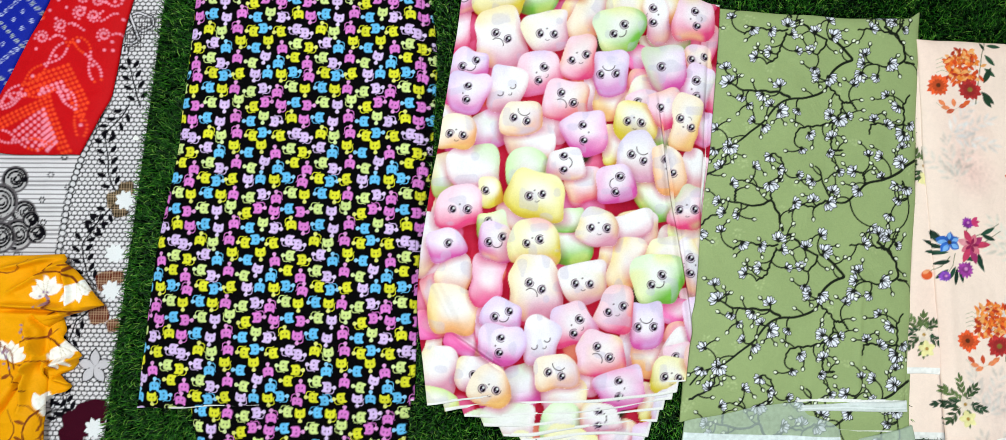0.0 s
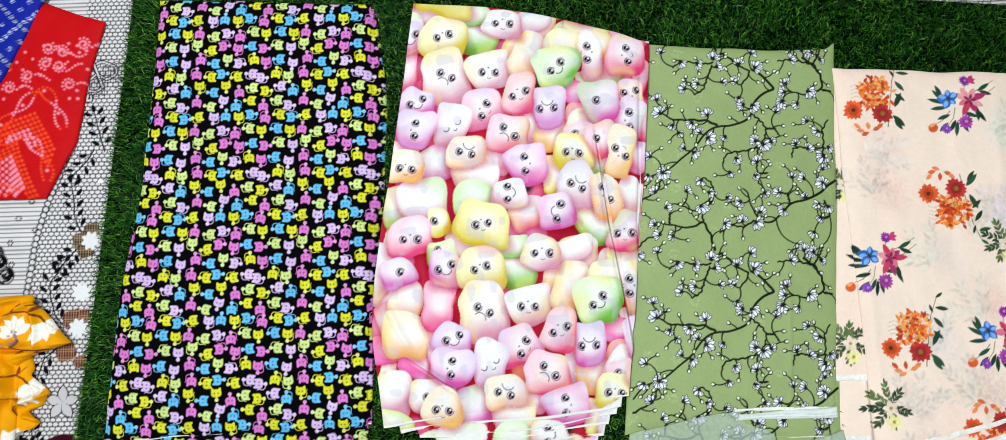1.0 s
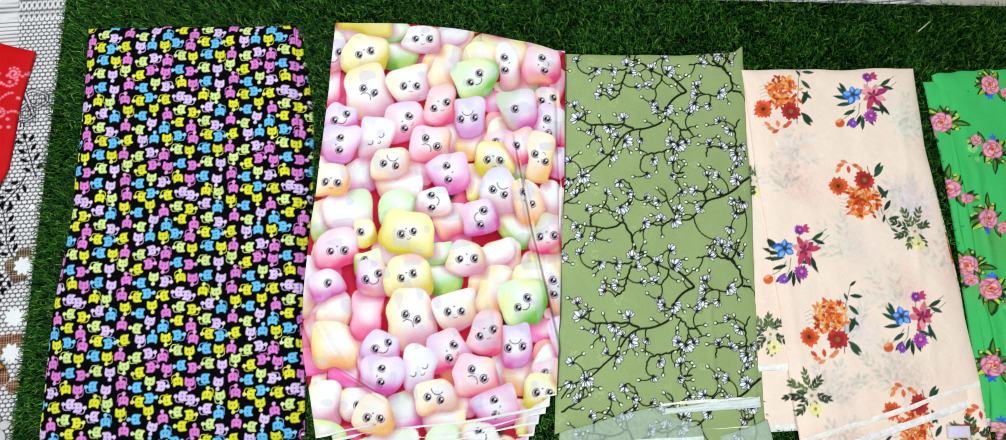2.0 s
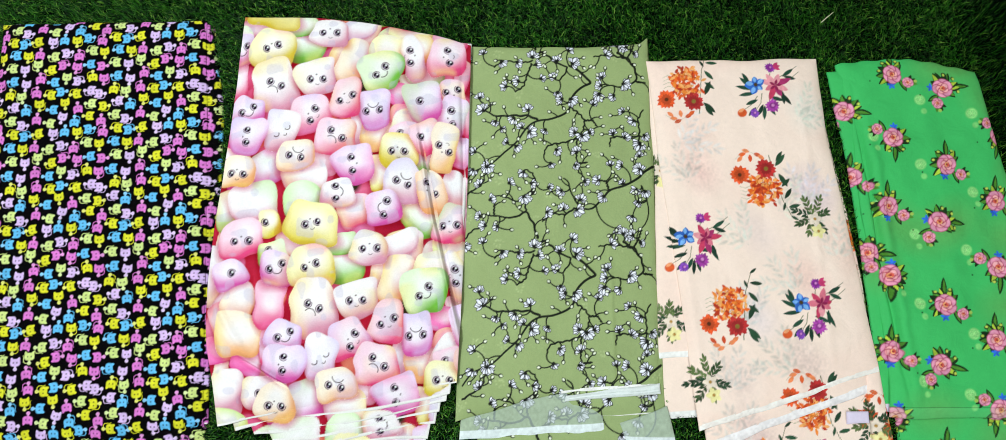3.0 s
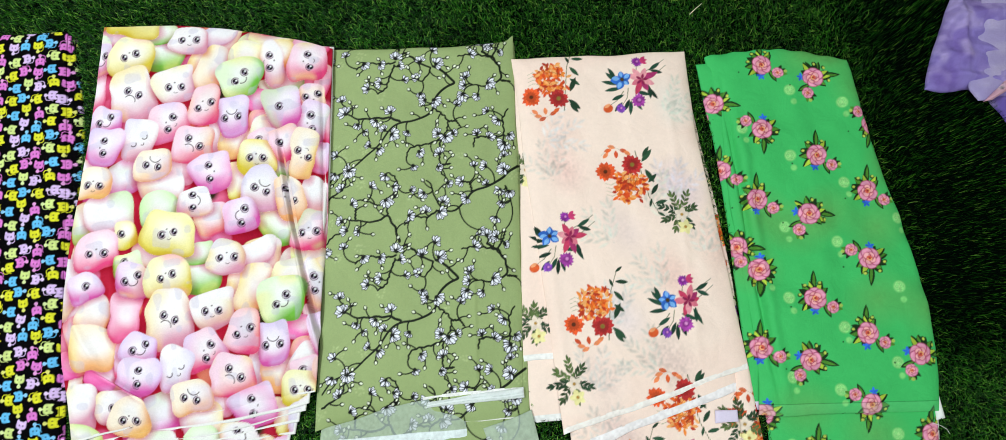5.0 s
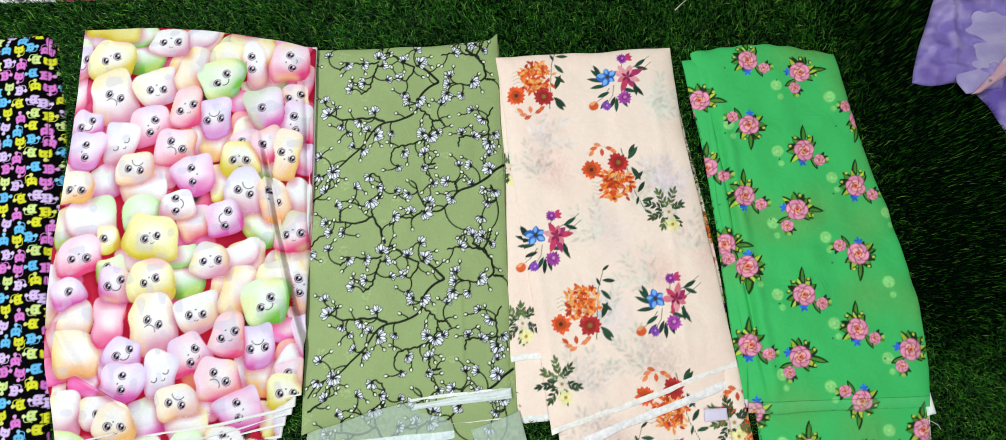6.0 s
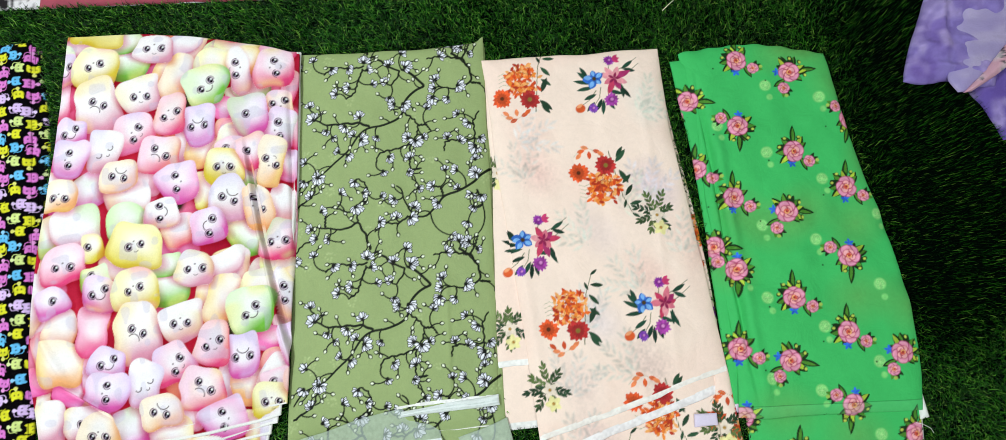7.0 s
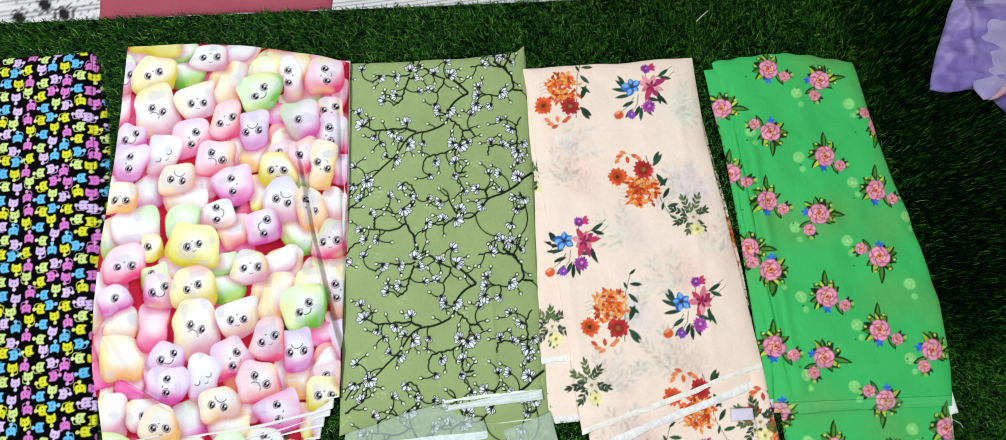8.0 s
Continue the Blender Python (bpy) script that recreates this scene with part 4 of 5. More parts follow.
def rose_print(c):
    """Pink roses with dark leaves and pale ghost rings on leaf green."""
    rng = np.random.default_rng(13)
    # Olive ghost blotches; they also put the cloth's darker shading into the dye.
    for _ in range(14):
        c.oval(rng.uniform(0.9, 1.27), rng.uniform(-0.35, 0.46), 0.035, 0.028, rng.uniform(0, 3), srgb("789a4c"), 0.42, 0.035)
    for i, (x, y, kind) in enumerate(ROSES):
        gx, gy = x + 0.048, y - 0.062
        c.oval(gx, gy, 0.0125, 0.0125, 0, srgb("7fd67a"), 0.55)
        for q in range(6):
            c.ring(gx + 0.005 * math.cos(q), gy + 0.005 * math.sin(q), 0.0045, 0.0010, srgb("b4ea9a"), 0.5)
        c.oval(gx + 0.004, gy - 0.026, 0.007, 0.007, 0, srgb("7fd67a"), 0.5)
        c.oval(x - 0.052, y - 0.012, 0.0016, 0.0016, 0, srgb("0d3a12"))
    for x, y, kind in ROSES:
        a = (0.0, -1.57, 3.14)[kind] + rng.normal(0, 0.08)
        ca, sa = math.cos(a), math.sin(a)

        def at(u, v):
            return x + u * ca - v * sa, y + u * sa + v * ca
        dark, mid, lime = srgb("123212"), srgb("4c8a2c"), srgb("b0cc40")
        c.leaf(*at(-0.002, 0.010), 0.047, 0.0125, a + 1.35, dark)
        c.leaf(*at(0.000, 0.015), 0.036, 0.0060, a + 1.35, mid)
        for w, ln, wide, col in ((1.0, 0.036, 0.013, lime), (1.75, 0.034, 0.012, lime), (2.15, 0.036, 0.013, mid), (2.6, 0.034, 0.012, dark), (3.1, 0.036, 0.013, mid), (3.6, 0.037, 0.012, lime), (0.6, 0.031, 0.011, mid), (4.1, 0.027, 0.010, dark)):
            w += rng.normal(0, 0.12)
            c.leaf(*at(0, 0), ln + 0.002, wide + 0.0026, a + w, dark)
            c.leaf(*at(0, 0), ln, wide * 0.72, a + w + 0.06, col * rng.uniform(0.8, 1.25))
        for u, v in ((-0.016, 0.027), (0.014, 0.028), (-0.029, 0.010)):
            c.oval(*at(u, v), 0.0046, 0.0038, a, dark)
            c.oval(*at(u + 0.001, v + 0.001), 0.0030, 0.0024, a, srgb("c4d85a"))
        for i in range(5):
            c.leaf(*at(-0.007, -0.024), 0.0100, 0.0050, i * 1.257 + 0.3, srgb("2b66d9") * rng.uniform(0.8, 1.3))
        sx, sy = at(0.030, -0.022)
        c.leaf(*at(0.012, -0.010), 0.034, 0.011, a - 1.25, dark)
        c.leaf(*at(0.013, -0.013), 0.026, 0.005, a - 1.25, mid)
        for w, col in ((0.35, dark), (-0.35, mid), (0.9, dark)):
            c.leaf(sx, sy, 0.021, 0.008, a + w, col)
        c.oval(sx + math.cos(a + 0.05) * 0.017, sy + math.sin(a + 0.05) * 0.017, 0.0038, 0.0034, 0, srgb("a8c85a"))
        rose(c, rng, x, y, 0.0205)
        rose(c, rng, sx, sy, 0.0116)


# ---------------------------------------------------------------- printed floor sheet under the mat
SHEET_LINE = srgb("2a2628")


CHAIN = [(-1.069, 0.455), (-1.073, 0.429), (-1.082, 0.403), (-1.093, 0.370), (-1.104, 0.331), (-1.116, 0.296), (-1.132, 0.254), (-1.146, 0.205), (-1.155, 0.164), (-1.158, 0.126), (-1.162, 0.090), (-1.168, 0.060)]
SPRIGS = [[(-1.018, 0.362), (-1.025, 0.383), (-1.035, 0.416), (-1.043, 0.445)],
          [(-1.041, 0.366), (-1.053, 0.344), (-1.068, 0.327), (-1.080, 0.316)],
          [(-1.055, 0.190), (-1.065, 0.203), (-1.075, 0.228), (-1.077, 0.260), (-1.085, 0.295)],
          [(-1.064, 0.162), (-1.083, 0.141), (-1.098, 0.124)],
          [(-1.086, 0.003), (-1.105, 0.025), (-1.117, 0.065), (-1.119, 0.091), (-1.104, 0.111), (-1.090, 0.133)],
          [(-1.101, -0.044), (-1.122, -0.062), (-1.135, -0.101)],
          [(-1.119, -0.248), (-1.135, -0.227), (-1.142, -0.199)],
          [(-1.184, -0.252), (-1.163, -0.234), (-1.141, -0.233)]]
WOVEN = ((-1.037, 0.198, 0.014, "3a3020"), (-1.057, 0.176, 0.017, "3c3424"), (-1.048, 0.156, 0.015, "2c2418"), (-1.067, 0.016, 0.019, "5c2418"), (-1.045, 0.023, 0.012, "5c2418"), (-1.079, -0.049, 0.018, "60281c"), (-1.049, -0.070, 0.012, "60281c"), (-1.084, -0.239, 0.026, "3c0a1c"), (-1.106, -0.257, 0.028, "3c0a1c"), (-1.120, -0.281, 0.021, "3c0a1c"), (-1.066, -0.228, 0.015, "3c0a1c"))
PETALS = [(-1.057, -0.002), (-1.075, -0.266), (-1.054, 0.070), (-1.039, 0.175), (-1.082, -0.150)]
BOW = [[(-1.051, 0.548), (-1.032, 0.557), (-1.001, 0.544), (-1.000, 0.528), (-1.020, 0.517), (-1.039, 0.528), (-1.051, 0.548)],
       [(-1.039, 0.521), (-1.027, 0.501), (-1.040, 0.491), (-1.058, 0.493), (-1.059, 0.515), (-1.043, 0.528)],
       [(-1.051, 0.557), (-1.039, 0.528), (-1.027, 0.499)],
       [(-1.058, 0.485), (-1.060, 0.472), (-1.051, 0.472), (-1.052, 0.482)]]


def lace_print(c):
    """Black line-work on white: bars, honeycomb, a chain of rings, leaf sprays and dark flower patches."""
    rng = np.random.default_rng(17)
    edge = -0.979 + 0.098 * (c.y - 0.554)
    inner = edge - c.x
    line = np.array(CHAIN)[::-1]
    chain = np.interp(c.y, line[:, 1], line[:, 0]) - c.x
    bars = np.clip((np.sin(c.y * 2 * math.pi / 0.0088 + 0.8 * np.sin(c.x * 9)) - 0.35) * 2.2, 0, 1)
    gy = c.y / 0.0085
    gx = c.x / 0.0115 + 0.5 * (np.floor(gy) % 2)
    comb = np.clip((np.hypot((gx - np.floor(gx) - 0.5) * 1.9, (gy - np.floor(gy) - 0.5) * 2.0) - 0.72) * 5, 0, 1)
    right = np.clip(-chain / 0.006 + 0.5, 0, 1)
    far = np.clip((c.y - 0.66) / 0.01, 0, 1) * (c.x > -0.92)
    ink = bars * (1 - right) * 0.75 + comb * right * 0.9
    ink = ink * (1 - far) + far * bars * 0.5
    c.lay(np.arange(len(c.x)), ink, SHEET_LINE)
    lengths = np.hypot(*np.diff(np.array(CHAIN), axis=0).T).sum()
    for x, y in along(CHAIN, np.linspace(0, 1, int(lengths / 0.0118))):
        c.oval(x, y, 0.0078, 0.0078, 0, INK, 0.95)
        c.oval(x, y, 0.0050, 0.0050, 0, srgb("d8d4d8"))
    for stem in SPRIGS:
        line = np.array(stem)
        n = max(3, int(np.hypot(*np.diff(line, axis=0).T).sum() / 0.0205))
        pts = along(stem, np.linspace(0, 1, 8 * n + 1), sharp=len(stem) < 4)
        c.stroke([tuple(q) for q in pts], 0.0030, 0.0022, INK)
        way = 0.0
        for k in range(n):
            at = pts[8 * k + 5]
            way = math.atan2(*(pts[min(8 * k + 8, len(pts) - 1)] - pts[8 * k])[::-1])
            for e in (-1, 1):
                c.leaf(at[0] + math.cos(way + e * 1.1) * 0.006, at[1] + math.sin(way + e * 1.1) * 0.006, 0.0205, 0.0088, way + e * rng.uniform(0.75, 1.1), INK)
        c.leaf(*pts[-1], 0.019, 0.0085, way, INK)
    for x, y, r, tone in WOVEN:
        c.oval(x, y, r * 1.1, r, 0.3, srgb(tone), 0.97, power=4)
        if tone != "3c0a1c":
            for k in range(-4, 5):
                if abs(k * 0.0052) < r:
                    c.stroke([(x - r, y + k * 0.0052), (x + r, y + k * 0.0052)], 0.0012, 0.0012, srgb("c8a888"), 0.6)
                    c.stroke([(x + k * 0.0052, y - r), (x + k * 0.0052, y + r)], 0.0012, 0.0012, srgb("c8a888"), 0.6)
    for n, (x, y) in enumerate(PETALS):
        for k in range(8 if n < 4 else 5):
            w = k * (0.785 if n < 4 else 1.257) + 0.3
            ln, wide = (0.021, 0.011) if n < 4 else (0.034, 0.018)
            if n == 4:
                c.leaf(x, y, ln + 0.003, wide + 0.004, w, INK)
            c.leaf(x, y, ln, wide, w, WHITE if n < 4 else srgb("c9c4ca"))
    for line in BOW:
        soft = [tuple(q) for q in along(line, np.linspace(0, 1, 40))]
        c.stroke(soft, 0.0080, 0.0080, INK)
        c.stroke(soft, 0.0034, 0.0034, srgb("d9d4da"))
    for x0, y0 in ((-1.012, 0.530), (-1.040, 0.500)):
        for k in range(-4, 5):
            c.stroke([(x0 - 0.018, y0 + k * 0.0055), (x0 + 0.018, y0 + k * 0.0055 + 0.005)], 0.0012, 0.0012, SHEET_LINE, 0.8)
            c.stroke([(x0 + k * 0.0055, y0 - 0.018), (x0 + k * 0.0055, y0 + 0.018)], 0.0012, 0.0012, SHEET_LINE, 0.8)
    for x, y in ((-1.19, 0.225), (-1.205, 0.175), (-1.20, 0.13), (-1.165, 0.26), (-1.13, 0.33), (-1.155, 0.20)):
        for k in range(6):
            c.oval(x + 0.005 * math.cos(k * 1.05), y + 0.005 * math.sin(k * 1.05), 0.002, 0.002, 0, INK)
    for x, y, r in ((-1.262, 0.215, 0.022), (-1.240, 0.150, 0.020), (-1.290, 0.17, 0.030), (-1.250, 0.105, 0.026), (-1.212, 0.108, 0.016), (-1.225, 0.135, 0.014), (-1.285, 0.10, 0.026)):
        c.oval(x, y, r * 1.25, r * 1.25, 0, srgb("5c565a"), 0.8)
        c.oval(x, y, r * 1.05, r * 1.05, 0, srgb("b9b4b6"), 0.9)
        for q in (1.0, 0.72, 0.45, 0.22):
            c.ring(x + (1 - q) * 0.004, y, r * q, 0.0042, INK, 1.0, 6.0 * q, 6.0 * q + 5.0)
    for k in range(26):
        x, y = rng.uniform(-1.31, -1.235), rng.uniform(0.05, 0.15)
        c.ring(x, y, 0.006, 0.0013, SHEET_LINE, 0.8)
    for k in range(14):
        x, y = -0.66 + k * 0.016, 0.80 - 0.0016 * k
        c.stroke([(x, y - 0.03), (x + 0.016, y + 0.02)], 0.002, 0.0015, SHEET_LINE, 0.7)
    for x, y in ((-0.64, 0.775), (-0.535, 0.770), (-0.58, 0.80)):
        c.ring(x, y, 0.022, 0.003, SHEET_LINE)
        c.oval(x, y, 0.014, 0.018, 0.5, SHEET_LINE, 0.6)


def floor_sheet():
    us = np.r_[np.arange(-2.0, -1.335, 0.03), np.arange(-1.335, -1.15, 0.0026), np.arange(-1.15, -0.97, 0.0016), np.arange(-0.97, -0.94, 0.004), np.arange(-0.94, -0.4, 0.006), np.arange(-0.4, 0.95, 0.03)]
    vs = np.r_[np.arange(-0.8, -0.32, 0.03), np.arange(-0.32, 0.72, 0.0023), np.arange(0.72, 0.86, 0.005), np.arange(0.86, 1.35, 0.03)]
    x, y = np.meshgrid(us, vs)
    z = ROOM_Z + 0.0025 + 0.0012 * (vnoise(x, y, 0.12, 51) - 0.5) + 0.0014 * np.exp(-((x + 0.25 * y + 1.14) / 0.01) ** 2)
    z[0], z[-1], z[:, 0], z[:, -1] = ROOM_Z, ROOM_Z, ROOM_Z, ROOM_Z
    canvas = Canvas(x.ravel(), y.ravel(), np.array([0.74, 0.70, 0.73]))
    lace_print(canvas)
    i = np.arange(x.size).reshape(x.shape)
    faces = np.stack([i[:-1, :-1], i[:-1, 1:], i[1:, 1:], i[1:, :-1]], -1).reshape(-1, 4)
    ob = mesh_from("floor_sheet", np.stack([x, y, z], -1).reshape(-1, 3), faces, COTTON, None, canvas.done())
    tagged(ob, "white floor sheet with black lace, leaf and ring print", "floor sheet")


floor_sheet()

# ---------------------------------------------------------------- the folded lengths on the mat
GROUP = "folded dress fabrics on the mat"


def hemmed(dyer, near=0.0, tone="f4f2f0", u0=0.0, u1=1.0, side=None):
    """The same dye with a bare white selvedge along the near end, and along one side where named."""
    def run(c):
        dyer(c)
        wob = 0.0012 * (vnoise(c.x, c.y, 0.02, 3) - 0.5)
        k = np.nonzero((c.v < near + wob) & (c.u > u0 * c.w) & (c.u < u1 * c.w))[0]
        c.rgb[k] = srgb(tone)
        if side:
            s = c.u if side < 0 else c.w - c.u
            k = np.nonzero(s < abs(side))[0]
            c.rgb[k] = srgb(tone)
    return run


def plain_dye(c):
    k = np.clip((vnoise(c.x, c.y, 0.05, 8) - 0.5) * 2, 0, 1) * 0.2
    c.lay(np.arange(len(c.x)), k, c.rgb[0] * 0.8)


# black length with small coloured silhouettes
CAT_BASE = srgb("050406")
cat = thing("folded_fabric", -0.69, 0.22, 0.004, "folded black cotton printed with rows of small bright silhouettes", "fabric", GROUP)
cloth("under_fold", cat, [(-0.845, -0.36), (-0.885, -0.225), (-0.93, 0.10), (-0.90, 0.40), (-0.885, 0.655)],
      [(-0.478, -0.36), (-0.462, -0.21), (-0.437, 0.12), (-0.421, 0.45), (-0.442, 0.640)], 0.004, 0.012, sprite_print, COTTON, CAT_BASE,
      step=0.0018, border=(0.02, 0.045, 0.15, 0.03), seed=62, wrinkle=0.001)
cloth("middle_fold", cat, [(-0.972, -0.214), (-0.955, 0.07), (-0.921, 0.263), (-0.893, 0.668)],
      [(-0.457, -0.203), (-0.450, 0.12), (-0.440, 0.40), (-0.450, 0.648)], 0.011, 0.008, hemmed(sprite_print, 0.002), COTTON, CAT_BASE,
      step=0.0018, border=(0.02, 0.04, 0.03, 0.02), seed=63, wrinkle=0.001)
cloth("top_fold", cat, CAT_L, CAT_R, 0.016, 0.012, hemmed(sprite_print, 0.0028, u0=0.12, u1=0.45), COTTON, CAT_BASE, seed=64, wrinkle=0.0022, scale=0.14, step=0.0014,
      folds=((-0.62, -0.2, -0.60, 0.66, -0.002, 0.015), (-0.95, 0.1, -0.5, 0.14, -0.0015, 0.02)), roll=0.016)

# pastel sweets length, its folds fanned at the near end
marsh = thing("folded_fabric", -0.17, 0.21, 0.004, "folded white cotton printed with heaped pastel sweets, its folds fanned", "fabric", GROUP)
PUFF_BASE = srgb("e04a6c")
for k in range(6, 0, -1):
    cloth("under_fold", marsh, [(-0.432 + 0.036 * k, -0.212 - 0.012 * k), (-0.450 + 0.004 * k, 0.02), (-0.405, 0.331), (-0.352, 0.640 - 0.002 * k)],
          [(0.049 - 0.013 * k - 0.004 * (k % 2), -0.156 - 0.021 * k), (0.072, 0.10), (0.100, 0.302), (0.118 + 0.002 * (k % 3), 0.556)],
          0.004 + 0.0042 * (6 - k), 0.006, hemmed(puff_print, 0.0055 + 0.002 * (k % 2), side=0.004), COTTON, PUFF_BASE, step=0.0027,
          border=(0.03, 0.03, 0.11, 0.015), seed=70 + k, wash=0.02, wrinkle=0.0012, bottom=lambda u, k=k: 0.006 * np.sin(u * 5 + k))
cloth("top_fold", marsh, MARSH_L, MARSH_R, 0.031, 0.010, hemmed(puff_print, 0.0045), COTTON, PUFF_BASE, seed=80, wash=0.02, wrinkle=0.004, scale=0.15, step=0.0016,
      top=lambda u: 0.022 * np.sin(u * math.pi), roll=0.018,
      folds=((-0.004, 0.366, 0.021, 0.147, 0.012, 0.005), (0.002, 0.366, 0.029, 0.147, -0.010, 0.005), (0.020, 0.167, 0.059, -0.081, 0.012, 0.005), (0.028, 0.167, 0.067, -0.082, -0.010, 0.005), (-0.073, 0.256, 0.005, 0.077, 0.006, 0.010), (-0.389, -0.067, -0.282, -0.138, 0.008, 0.005), (-0.385, -0.075, -0.282, -0.148, -0.008, 0.005), (-0.427, 0.037, -0.370, -0.069, 0.006, 0.008),
             (0.072, -0.14, 0.098, 0.48, -0.010, 0.005), (-0.20, 0.60, 0.05, 0.30, 0.003, 0.02), (-0.41, -0.1, -0.38, 0.35, 0.003, 0.02), (-0.42, -0.1, -0.30, -0.16, 0.004, 0.010)))

# sage length with twigs
SAGE = srgb("98aa72")
olive = thing("folded_fabric", 0.28, 0.17, 0.004, "folded sage green crepe printed with dark twigs and white blossoms", "fabric", GROUP)


def reverse_print(c):
    """The back of the cloth: paler, with the twigs showing through."""
    twig_print(c)
    turned = np.ones((len(c.x), 1))
    c.rgb[:] = c.rgb * (1 - 0.55 * turned) + srgb("aebdb6") * 0.55 * turned


cloth("under_fold", olive, [(0.085, -0.345), (0.075, -0.22), (0.088, 0.239), (0.122, 0.548)], [(0.450, -0.345), (0.462, -0.18), (0.478, 0.015), (0.495, 0.269), (0.510, 0.525)],
      0.004, 0.006, twig_print, CREPE, SAGE, step=0.0017, border=(0.015, 0.03, 0.15, 0.02), seed=90, wrinkle=0.0015)
cloth("turned_flap", olive, [(0.043, -0.270), (0.062, -0.15), (0.075, 0.0)], [(0.336, -0.276), (0.335, -0.15), (0.335, 0.0)], 0.010, 0.005, hemmed(reverse_print, 0.017, "dfe9ea"), CREPE, SAGE,
      step=0.0016, border=(0.02, 0.02, 0.09, 0), seed=95, wrinkle=0.0012, label="turned-over flap showing its pale back and white selvedge")
cloth("middle_fold", olive, [(0.200, -0.245), (0.19, 0.0), (0.20, 0.53)], [(0.460, -0.252), (0.474, 0.015), (0.492, 0.269), (0.509, 0.530)],
      0.009, 0.006, hemmed(twig_print, 0.004), CREPE, SAGE, step=0.0018, border=(0.01, 0.02, 0.07, 0.01), seed=91, wrinkle=0.001)
cloth("top_fold", olive, OLIVE_L, OLIVE_R, 0.014, 0.008, hemmed(twig_print, 0.0075, u0=0.52, u1=0.99), CREPE, SAGE, seed=92, wrinkle=0.0028, scale=0.09,
      bottom=lambda u: 0.020 * np.sin(math.pi * u), top=lambda u: -0.008 * np.sin(math.pi * u) + 0.010 * np.exp(-((1 - u) / 0.03) ** 2), step=0.0015,
      folds=((0.360, -0.2, 0.378, 0.08, 0.003, 0.006), (0.13, 0.1, 0.45, 0.13, 0.0015, 0.012)))

def selvedge_dye(c):
    for q in (0.3, 0.62):
        c.lay(np.arange(len(c.x)), np.clip(1 - np.abs(c.v / c.h - q - 0.1 * np.sin(c.u * 30)) * 9, 0, 1) * 0.5, srgb("9fb0a8"))


def tail_dye(c):
    reverse_print(c)
    c.rgb[:] = c.rgb * 0.85 + srgb("c2d0c8") * 0.15


cloth("selvedge", olive, [(0.258, -0.212), (0.262, -0.201)], [(0.453, -0.211), (0.453, -0.190)], 0.018, 0.006, selvedge_dye, CREPE, srgb("e8eeee"), seed=93, wrinkle=0.001, roll=0.003,
      label="bare white selvedge folded over itself")
cloth("loose_corner", olive, [(0.375, -0.300), (0.365, -0.262)], [(0.476, -0.325), (0.464, -0.236)], 0.012, 0.006, hemmed(tail_dye, 0.012, "dfe9ea"), CREPE, SAGE, seed=94, wrinkle=0.003, scale=0.04)

# blush length with posies
BLUSH = srgb("fce4d6")
garden_under = functools.partial(garden_print, under=True)
peach = thing("folded_fabric", 0.69, 0.11, 0.004, "folded blush georgette printed with orange, blue and purple posies", "fabric", GROUP)
cloth("bottom_fold", peach, [(0.560, -0.43), (0.555, -0.28), (0.55, 0.1), (0.53, 0.45)], [(0.905, -0.43), (0.899, -0.28), (0.899, -0.02), (0.893, 0.10), (0.878, 0.25), (0.866, 0.44)],
      0.004, 0.005, garden_under, GEORGETTE, BLUSH, step=0.0019, border=(0.01, 0.04, 0.17, 0.02), seed=100, wrinkle=0.0015)
cloth("hemmed_fold", peach, [(0.459, -0.264), (0.462, -0.13), (0.478, 0.02), (0.497, 0.25), (0.50, 0.44)], [(0.66, -0.264), (0.66, 0.02), (0.66, 0.44)],
      0.006, 0.005, hemmed(garden_under, 0.014), GEORGETTE, BLUSH, step=0.0019, border=(0.08, 0.0, 0.12, 0.02), seed=101, wrinkle=0.001)
cloth("narrow_fold", peach, [(0.455, -0.143), (0.470, 0.02), (0.493, 0.25), (0.498, 0.47)], [(0.66, -0.142), (0.66, 0.02), (0.66, 0.46)],
      0.011, 0.005, hemmed(garden_under, 0.012), GEORGETTE, BLUSH, step=0.0019, border=(0.08, 0.0, 0.03, 0.02), seed=102, wrinkle=0.001)
cloth("middle_fold", peach, [(0.535, -0.330), (0.53, -0.1), (0.52, 0.2), (0.51, 0.47)], [(0.872, -0.240), (0.882, 0.05), (0.870, 0.25), (0.866, 0.455)],
      0.011, 0.007, hemmed(garden_under, 0.019, "f6f0f2"), GEORGETTE, BLUSH, step=0.0019, border=(0.01, 0.03, 0.10, 0.02), seed=103, wrinkle=0.001)
cloth("top_fold", peach, PEACH_L, PEACH_R, 0.017, 0.008, hemmed(garden_print, 0.012, "fbf3ee"), GEORGETTE, BLUSH, seed=104, wrinkle=0.0030, scale=0.10, step=0.0017,
      top=lambda u: 0.0015 * np.sin(u * 9), folds=((0.80, -0.25, 0.82, 0.45, 0.002, 0.01), (0.54, -0.25, 0.525, 0.2, 0.003, 0.012)))

cloth("side_fold", peach, [(0.862, -0.42), (0.868, -0.30), (0.872, -0.19)], [(0.910, -0.42), (0.906, -0.30), (0.899, -0.19)], 0.013, 0.006, garden_under, GEORGETTE, BLUSH,
      step=0.0020, seed=105, wrinkle=0.002, scale=0.04, roll=0.006)
cloth("hem_end", peach, [(0.818, -0.298), (0.821, -0.274)], [(0.863, -0.300), (0.864, -0.277)], 0.014, 0.002, plain_dye, GEORGETTE, srgb("e4d8f0"),
      step=0.003, seed=106, wrinkle=0.0006, roll=0.003, label="pale lilac hem end sticking out between the folds")

